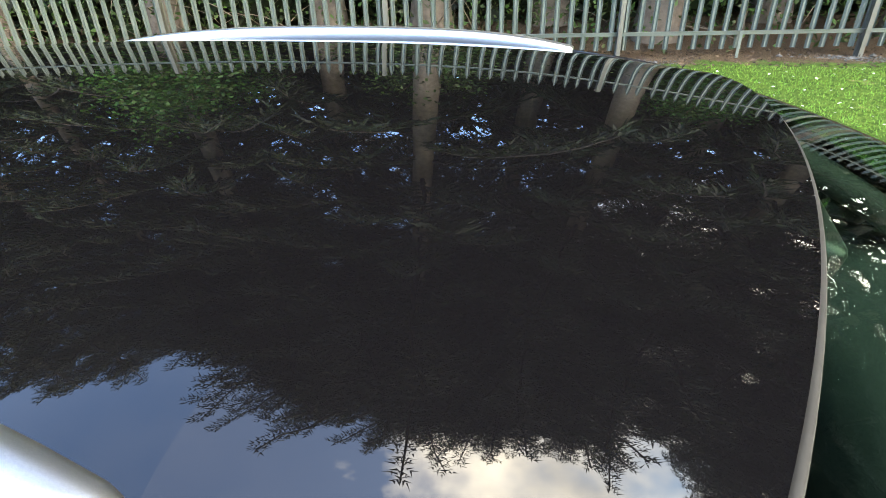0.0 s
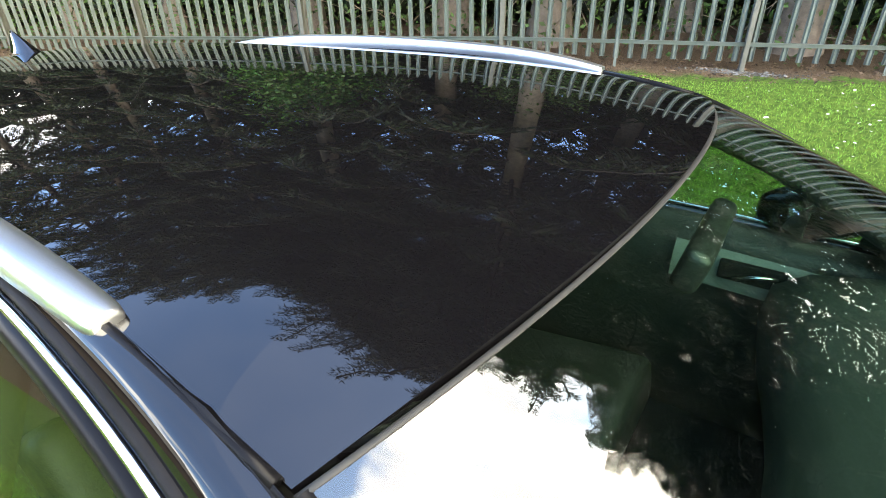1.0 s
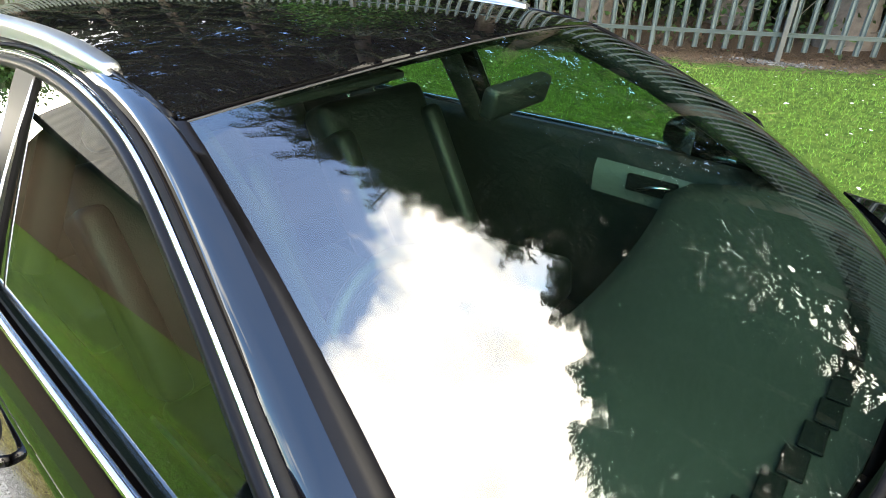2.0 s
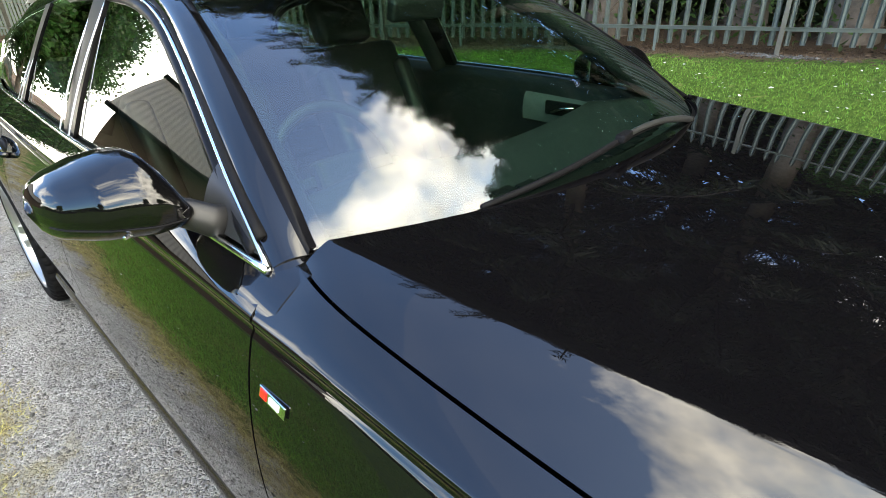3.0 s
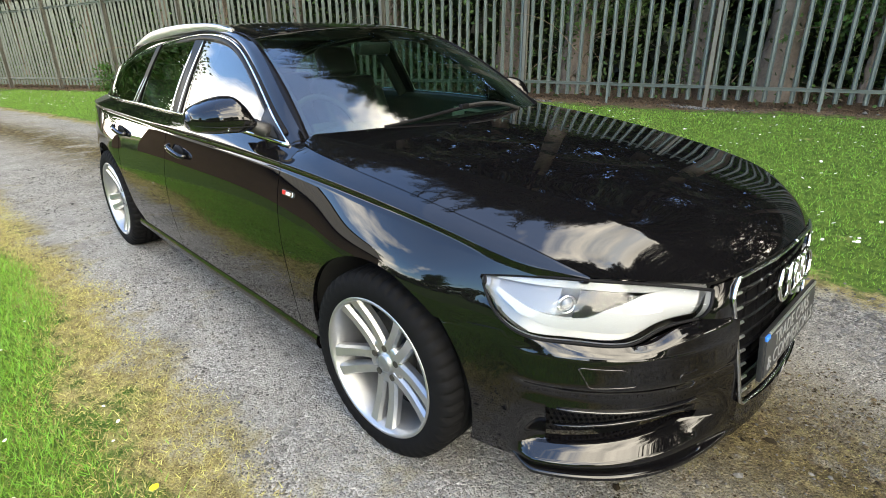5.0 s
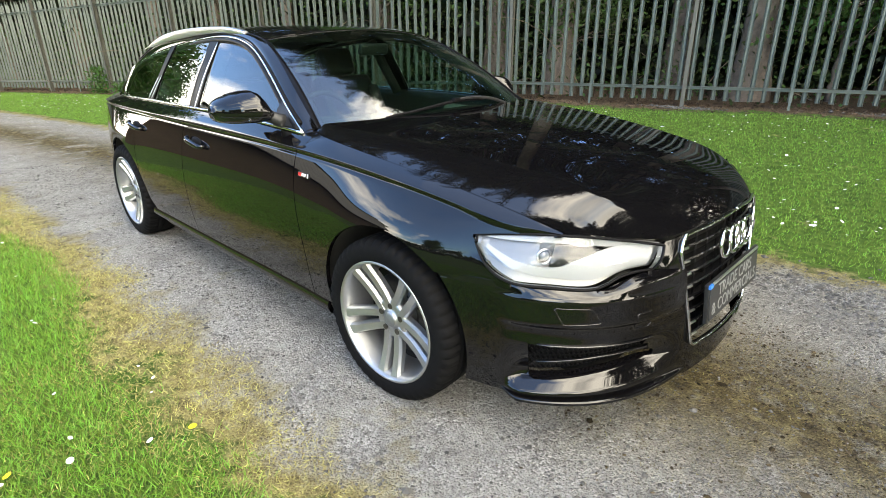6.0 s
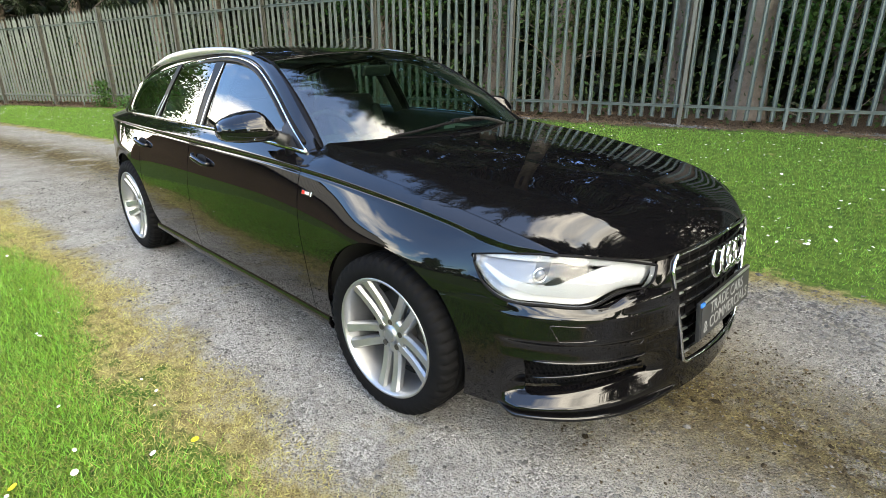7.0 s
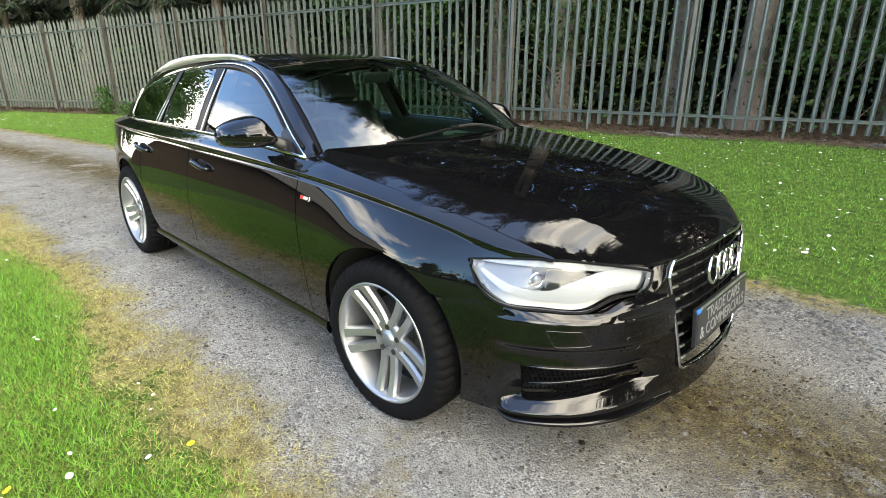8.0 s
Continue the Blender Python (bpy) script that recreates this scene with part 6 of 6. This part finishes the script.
tall, middle, low = conifer(25.0, 0.23, 11, 4.15, 3.2, 150), conifer(22.0, 0.20, 12, 4.4, 3.0, 130), conifer(17.0, 0.17, 13, 3.4, 2.6, 100)
stand = [(tall, 0.07, 8.07, 20, 1.04), (middle, -3.04, 7.25, 140, 1.20), (tall, -1.75, 9.6, 80, 1.1), (tall, -7.3, 6.5, 250, 1.0), (tall, -5.3, 8.1, 10, 1.02), (tall, -10.6, 6.0, 60, 0.74),
         (low, -9.4, 8.4, 170, 0.95), (tall, -13.2, 5.3, 300, 0.72), (middle, -16.2, 4.7, 30, 0.84), (middle, -11.6, 8.9, 210, 0.95), (middle, -19.9, 3.4, 120, 0.9), (low, -24.0, 2.0, 200, 0.9),
         (tall, 3.3, 9.1, 330, 0.98), (tall, 6.4, 9.9, 100, 0.84), (low, 5.0, 12.6, 10, 1.0), (tall, 10.0, 10.8, 190, 1.08), (tall, 14.0, 11.6, 290, 1.35), (low, -17.4, 6.8, 75, 0.9), (middle, 1.8, 10.6, 15, 1.0), (tall, 18.5, 13.0, 40, 1.3), (tall, 14.8, 5.2, 75, 0.92), (tall, 18.5, 1.8, 220, 0.92), (tall, 19.5, 6.8, 130, 1.1), (tall, 24.0, 4.0, 310, 1.15),
         (tall, 10.8, 7.6, 15, 0.72), (tall, 16.6, 8.8, 60, 1.05), (middle, 12.6, 8.9, 265, 0.9)]
used = set()
for kind, x, y, rz, size in stand:
    m = pose(x, y, float(ground_z(x, y)), 0, 0, rz) @ Matrix.Scale(size, 4)
    if id(kind) not in used:
        kind.matrix_world = m
        used.add(id(kind))
    else:
        copy_thing(kind, m)

x, y, z = behind(2.25, 1.3)
broadleaf(4.6, 0.06, 21, 1.5, 1.6, 9000, 0.10, "sapling", "young broadleaf tree with bright green leaves").matrix_world = pose(x, y, z)
x, y, z = behind(-0.75, 1.5)
broadleaf(3.6, 0.05, 22, 1.2, 0.8, 6000, 0.10, "sapling", "young broadleaf tree with bright green leaves").matrix_world = pose(x, y, z)
x, y, z = behind(0.9, 2.3)
broadleaf(3.8, 0.05, 25, 1.4, 0.8, 6500, 0.09, "sapling", "young broadleaf tree with bright green leaves", M_UNDER).matrix_world = pose(x, y, z)


def scatter_behind(n, near, deep, top, rng, lo=-7.0, hi=13.0, power=1.0):
    b = rng.uniform(lo, hi, n)
    off = near + (deep - near) * rng.random(n) ** power
    base = FENCE_A + FENCE_DIR * BAY * b[:, None]
    q = base + np.array((-0.2917, 0.9565)) * off[:, None]
    return np.c_[q, fence_base(b) + top * rng.random(n) ** 1.4]


rng = np.random.default_rng(31)
c = scatter_behind(42000, 0.35, 4.5, 1.9, rng)
clump = 0.5 + 0.5 * np.sin(c[:, 0] * 2.1 + np.sin(c[:, 1] * 1.7) * 2) * np.sin(c[:, 0] * 0.63 + 1)
c = c[rng.random(len(c)) < 0.25 + 0.75 * clump]
d = rng.normal(0, 1, (len(c), 3)) + np.array((0, -0.4, 0.2))
tagged(leaf_mesh("undergrowth", c, d, 0.10 * rng.uniform(0.5, 1.4, len(c)), 0.05, rng, M_UNDER, None, True, 0.1), "tangled green undergrowth and brambles behind the fence", "undergrowth", kind="stuff")
paths, radii = [], []
for k in range(230):
    p0 = scatter_behind(1, 0.3, 3.2, 0.9, rng)[0]
    az, L = rng.uniform(0, 2 * math.pi), rng.uniform(0.7, 2.4)
    paths.append(limb_path(p0, az, L, rng.uniform(0.2, 1.4), rng.uniform(0.3, 1.3), rng, 8))
    radii.append(rng.uniform(0.004, 0.011))
tagged(tubes_mesh("dead_branches", paths, radii, M_TWIG, None, 4), "bare dry branches and bramble stems behind the fence", "branches", kind="stuff")
c = np.concatenate([scatter_behind(30000, 4.0, 11.0, 5.0, rng, -14, 18), scatter_behind(5000, 5.0, 13.0, 9.0, rng, -6, 3.6), scatter_behind(6000, 5.0, 13.0, 7.0, rng, 3.6, 16)])
d = rng.normal(0, 1, (len(c), 3))
tagged(leaf_mesh("far_woods", c, d, 0.75 * rng.uniform(0.6, 1.4, len(c)), 0.5, rng, M_NEEDLE, None, True, 0.1), "dark dense woodland in the distance", "woods", kind="stuff")
# nettles at the foot of the fence
for n, count, wide_m, tall_m in ((5.05, 420, 0.10, 0.70), (4.72, 200, 0.14, 0.32)):
    x, y, z = behind(n, -0.22)
    c = np.array((x, y, z)) + rng.normal(0, 1, (count, 3)) * np.array((wide_m, 0.12, 0.0)) + np.c_[np.zeros((count, 2)), tall_m * rng.random(count) ** 1.3]
    tagged(leaf_mesh("weeds", c, rng.normal(0, 1, (count, 3)), 0.09, 0.04, rng, M_LEAF, None, True, 0.1), "tall green weeds at the foot of the fence", "weeds", kind="stuff")

# ---- the field side: shed and trees ----
def make_shed():
    shed = root("shed", "low brown shed with a corrugated roof across the grass", "shed")
    a, b = np.array((-11.4, -4.15)), np.array((-7.6, -12.3))
    along = (b - a) / np.linalg.norm(b - a)
    back = np.array((along[1], -along[0]))
    back = back if back @ np.array((-1, -1)) > 0 else -back
    L, W, E, R = float(np.linalg.norm(b - a)), 4.8, 2.35, 4.35
    P = lambda s, w, z: (*(a + along * s + back * w), z)
    wall = [P(0, 0, 0), P(L, 0, 0), P(L, W, 0), P(0, W, 0), P(0, 0, E), P(L, 0, E), P(L, W, E), P(0, W, E), P(0, W / 2, R - 0.1), P(L, W / 2, R - 0.1)]
    link_mesh("wall", wall, [(0, 1, 5, 4), (1, 2, 6, 9, 5), (2, 3, 7, 6), (3, 0, 4, 8, 7)], M_SHED_WALL, shed, smooth=False)
    n = int(L / 0.036)
    for sgn in (0, 1):
        verts = []
        for k in range(n + 1):
            s, h = -0.2 + (L + 0.4) * k / n, 0.012 * math.cos(k * math.pi / 1.0 * 0.5)
            w0, w1 = (-0.35, W / 2) if sgn == 0 else (W + 0.35, W / 2)
            verts += [P(s, w0, E - 0.12 + h), P(s, (w0 + w1) / 2, (E - 0.12 + R) / 2 + 0.10 + h), P(s, w1, R + h)]
        link_mesh("roof", verts, grid_faces(n + 1, 3), M_SHED, shed)
    tube("gutter", [P(-0.25, -0.38, E - 0.14), P(L / 2, -0.38, E - 0.14), P(L + 0.25, -0.38, E - 0.14)], 0.075, M_SEAL, shed, 8)
    tube("ridge_cap", [P(-0.25, W / 2, R + 0.03), P(L / 2, W / 2, R + 0.03), P(L + 0.25, W / 2, R + 0.03)], 0.10, M_SEAL, shed, 8)
    return shed


make_shed()
# a hedge behind the grass, away from the fence
rng = np.random.default_rng(33)
hs = rng.uniform(-8, 70, 34000)
hx = np.where(hs < 30, hs, 30 + 0.15 * (hs - 30)) + rng.normal(0, 0.6, 34000)
hy = np.where(hs < 30, -15 - 0.10 * hs, -18 + (hs - 30)) + rng.normal(0, 0.8, 34000)
hz = (1.5 + 0.4 * np.sin(hs * 0.9) * np.sin(hs * 0.37 + 1)) * rng.random(34000) ** 0.8
tagged(leaf_mesh("hedge", np.c_[hx, hy, hz], rng.normal(0, 1, (34000, 3)), 0.28 * rng.uniform(0.6, 1.4, 34000), 0.17, rng, M_UNDER, None, True, 0.1), "dark overgrown hedge across the grass", "hedge", kind="stuff")
oak = broadleaf(8.5, 0.28, 41, 3.4, 1.6, 52000, 0.20, group="trees across the field")
oak.matrix_world = pose(-25.5, -2.2, 0) @ Matrix.Scale(1.28, 4)
for x, y, r in ((-34, -5.2, 90), (-38, -20, 120), (-30, -34, 10), (-6, -42, 200), (14, -40, 300), (34, -30, 45), (44, -6, 170), (38, 8, 99)):
    copy_thing(oak, pose(x, y, 0, 0, 0, r))

# ---- grass, stones and flowers ----
def blades(name, xy, height, width, rng, mat, lean=0.6):
    z = ground_z(xy[:, 0], xy[:, 1])
    c = np.c_[xy, z - 0.004]
    d = np.c_[rng.normal(0, lean, (len(xy), 2)), np.ones(len(xy))]
    return leaf_mesh(name, c, d, height * rng.uniform(0.5, 1.35, len(xy)), width * rng.uniform(0.7, 1.3, len(xy)), rng, mat)


def wavy(x, y):
    return 0.5 * np.sin(x * 1.9 + 0.7 * np.sin(y * 2.3)) * np.sin(y * 2.7 + 0.9 * np.sin(x * 1.3)) + 0.3 * np.sin(x * 5.3 + y * 4.1) * np.sin(y * 6.1 - x * 3.7)


rng = np.random.default_rng(51)
near = np.c_[rng.uniform(-4.6, 3.6, 330000), rng.uniform(-4.2, -1.0, 330000)]
t = zone(near[:, 0], near[:, 1]) + 0.34 * wavy(near[:, 0], near[:, 1]) + rng.normal(0, 0.07, len(near))
fade = np.minimum(np.minimum(near[:, 0] + 4.6, 3.6 - near[:, 0]), near[:, 1] + 4.2) / 0.9
t = np.where(rng.random(len(near)) < fade, t, 9.0)
seen = near[(t < 0.26)]
tagged(blades("lawn_grass", seen[:190000], 0.046, 0.0042, rng, M_GRASS), "short green mown grass beside the track", "grass", kind="stuff")
dry = near[((t > 0.12) & (t < 0.66)) | ((t < 0.12) & (rng.random(len(near)) < 0.09))]
tagged(blades("dry_grass", dry[:90000], 0.030, 0.0040, rng, M_GRASS_DRY, 1.4), "flattened straw-coloured dry grass along the track", "grass", kind="stuff")
far = np.c_[rng.uniform(-17, 8, 520000), rng.uniform(-1.5, 9, 520000)]
t = zone(far[:, 0], far[:, 1]) + 0.2 * wavy(far[:, 0], far[:, 1]) + rng.normal(0, 0.08, len(far))
ok = (t < 0.30) & (far[:, 1] > far_edge(far[:, 0]) - 0.4) & (far[:, 1] < fence_y(far[:, 0]) - 0.55 + 0.12 * wavy(far[:, 0] * 2, far[:, 1]))
tagged(blades("verge_grass", far[ok][:220000], 0.034, 0.0060, rng, M_GRASS), "green grass verge below the fence", "grass", kind="stuff")
mid = np.c_[rng.uniform(1.9, 4.5, 70000), rng.uniform(-1.0, 1.3, 70000)]
keep = np.exp(-((mid[:, 1] - 0.06) / 0.5) ** 2) * (0.5 + wavy(mid[:, 0] * 1.6, mid[:, 1] * 1.6)) > rng.random(len(mid)) * 0.7
tagged(blades("track_moss", mid[keep], 0.018, 0.0036, rng, M_MOSS, 1.6), "dry moss and straw on the middle of the track", "moss", kind="stuff")


def pebbles(name, xy, size, rng, mat, lift=0.25):
    """Small uneven stones, joined."""
    ico = np.array([(0, 0, 1), (0.89, 0, 0.25), (0.28, 0.85, 0.25), (-0.72, 0.53, 0.25), (-0.72, -0.53, 0.25), (0.28, -0.85, 0.25), (0, 0, -0.6)])
    tri = np.array([(0, 1, 2), (0, 2, 3), (0, 3, 4), (0, 4, 5), (0, 5, 1), (6, 2, 1), (6, 3, 2), (6, 4, 3), (6, 5, 4), (6, 1, 5)])
    n = len(xy)
    s = size * rng.lognormal(0, 0.45, n)
    sh = ico[None] * rng.uniform(0.6, 1.3, (n, 7, 1)) * np.stack([np.ones(n), rng.uniform(0.6, 1, n), rng.uniform(0.35, 0.7, n)], -1)[:, None]
    a = rng.uniform(0, 2 * math.pi, n)
    rot = np.stack([sh[..., 0] * np.cos(a)[:, None] - sh[..., 1] * np.sin(a)[:, None], sh[..., 0] * np.sin(a)[:, None] + sh[..., 1] * np.cos(a)[:, None], sh[..., 2]], -1)
    v = rot * s[:, None, None] + np.c_[xy, ground_z(xy[:, 0], xy[:, 1]) + lift * s * 0.4][:, None]
    f = (tri[None] + 7 * np.arange(n)[:, None, None]).reshape(-1, 3)
    me = bpy.data.meshes.new(name)
    me.from_pydata(v.reshape(-1, 3).tolist(), [], f.tolist())
    me.materials.append(mat)
    return new(name, me)


st = np.c_[rng.uniform(-5, 5.5, 110000), rng.uniform(-1.9, 2.0, 110000)]
t = zone(st[:, 0], st[:, 1]) + 0.25 * wavy(st[:, 0], st[:, 1])
st = st[(t > 0.56) & (rng.random(len(st)) < 0.30 + 0.70 * (wavy(st[:, 0] * 0.9 + 3, st[:, 1] * 0.8) > 0.0))]
tagged(pebbles("gravel", st[:52000], 0.0046, rng, M_STONE), "loose grey gravel stones on the track", "gravel", kind="stuff")
st = np.c_[rng.normal(2.9, 0.5, 2400), rng.normal(1.32, 0.24, 2400)]
tagged(pebbles("stone_chips", st, 0.0085, rng, M_STONE), "coarse grey stone chips on the track", "stones", kind="stuff")
st = np.c_[rng.uniform(2.0, 4.6, 140), rng.normal(0.0, 0.35, 140)]
tagged(pebbles("stone_chips", st, 0.0065, rng, M_STONE), "grey stones half sunk in dry moss", "stones", kind="stuff")
st = np.c_[rng.uniform(2.05, 4.2, 9000), rng.normal(0.08, 0.34, 9000)]
st = st[rng.random(len(st)) < 0.25 + 0.75 * (wavy(st[:, 0] * 1.7, st[:, 1] * 1.7) > -0.05)]
tagged(pebbles("soil_crumbs", st, 0.0050, rng, M_SOIL), "dark crumbled soil among the moss on the track", "soil", kind="stuff")
b = rng.uniform(-3, 10, 5200)
q = FENCE_A + FENCE_DIR * BAY * b[:, None] + np.array((0.2917, -0.9565)) * rng.uniform(-0.5, 0.62, 5200)[:, None]
z = ground_z(q[:, 0], q[:, 1]) + 0.012
d = rng.normal(0, 1, (5200, 3)) * np.array((1, 1, 0.25))
tagged(leaf_mesh("leaf_litter", np.c_[q, z], d, 0.065 * rng.uniform(0.4, 1.4, 5200), 0.018, rng, M_LITTER, None, True, 0.15), "brown fallen leaves and twigs along the fence", "leaf litter", kind="stuff")
for n in range(-1, 3):
    q = FENCE_A + FENCE_DIR * BAY * n
    k = q + rng.normal(0, 1, (420, 2)) * np.array((0.32, 0.07)) + np.array((0.02, -0.12))
    tagged(pebbles("footing_stones", k, 0.013, rng, M_STONE), "pale crumbled concrete round a fence post", "rubble", kind="stuff")


def flower_heads(name, xy, size, rng, mat, rise):
    ang = np.linspace(0, 2 * math.pi, 9)[:-1]
    n = len(xy)
    r = size * rng.uniform(0.7, 1.2, n)
    tilt = rng.normal(0, 0.25, (n, 2))
    ring = np.stack([np.cos(ang)[None] * r[:, None], np.sin(ang)[None] * r[:, None]], -1)
    zz = (ring * tilt[:, None]).sum(-1)
    base = np.c_[xy, ground_z(xy[:, 0], xy[:, 1]) + rise * rng.uniform(0.7, 1.2, n)]
    outer = np.concatenate([ring, zz[..., None]], -1) + base[:, None]
    low = base - np.array((0, 0, 1)) * (0.3 * r)[:, None]
    v = np.concatenate([outer, low[:, None], (base + np.array((0, 0, 1)) * (0.15 * r)[:, None])[:, None]], 1)
    f = []
    for k in range(8):
        f += [(k, (k + 1) % 8, 9), ((k + 1) % 8, k, 8)]
    faces = (np.array(f)[None] + 10 * np.arange(n)[:, None, None]).reshape(-1, 3)
    me = bpy.data.meshes.new(name)
    me.from_pydata(v.reshape(-1, 3).tolist(), [], faces.tolist())
    me.materials.append(mat)
    return new(name, me)


fl = np.c_[rng.uniform(-17, 8, 5600), rng.uniform(-1.0, 7.5, 5600)]
ok = (fl[:, 1] > far_edge(fl[:, 0]) + 0.5) & (fl[:, 1] < fence_y(fl[:, 0]) - 0.9) & (rng.random(5600) < 0.55 + 0.45 * wavy(fl[:, 0], fl[:, 1]))
tagged(flower_heads("daisies", fl[ok], 0.013, rng, M_PETAL, 0.055), "white daisies scattered in the grass", "flowers", kind="stuff")
fl2 = np.c_[rng.uniform(-4, 1.4, 60), rng.uniform(-3.2, -1.55, 60)]
tagged(flower_heads("daisies", fl2, 0.0075, rng, M_PETAL, 0.035), "white daisies scattered in the grass", "flowers", kind="stuff")
for x, y in ((1.071, -1.708), (0.991, -1.936), (-1.1, -1.75), (-0.3, -1.8), (-1.9, -1.7)):
    tagged(flower_heads("daisy", np.array([(x, y)]), 0.012, rng, M_PETAL, 0.03), "single white daisy in short grass", "flower", "daisies by the track")
for x, y in ((1.117, -1.572), (0.90, -2.10)):
    tagged(flower_heads("dandelion", np.array([(x, y)]), 0.014, rng, M_YELLOW, 0.03), "single yellow dandelion in short grass", "flower", "dandelions by the track")
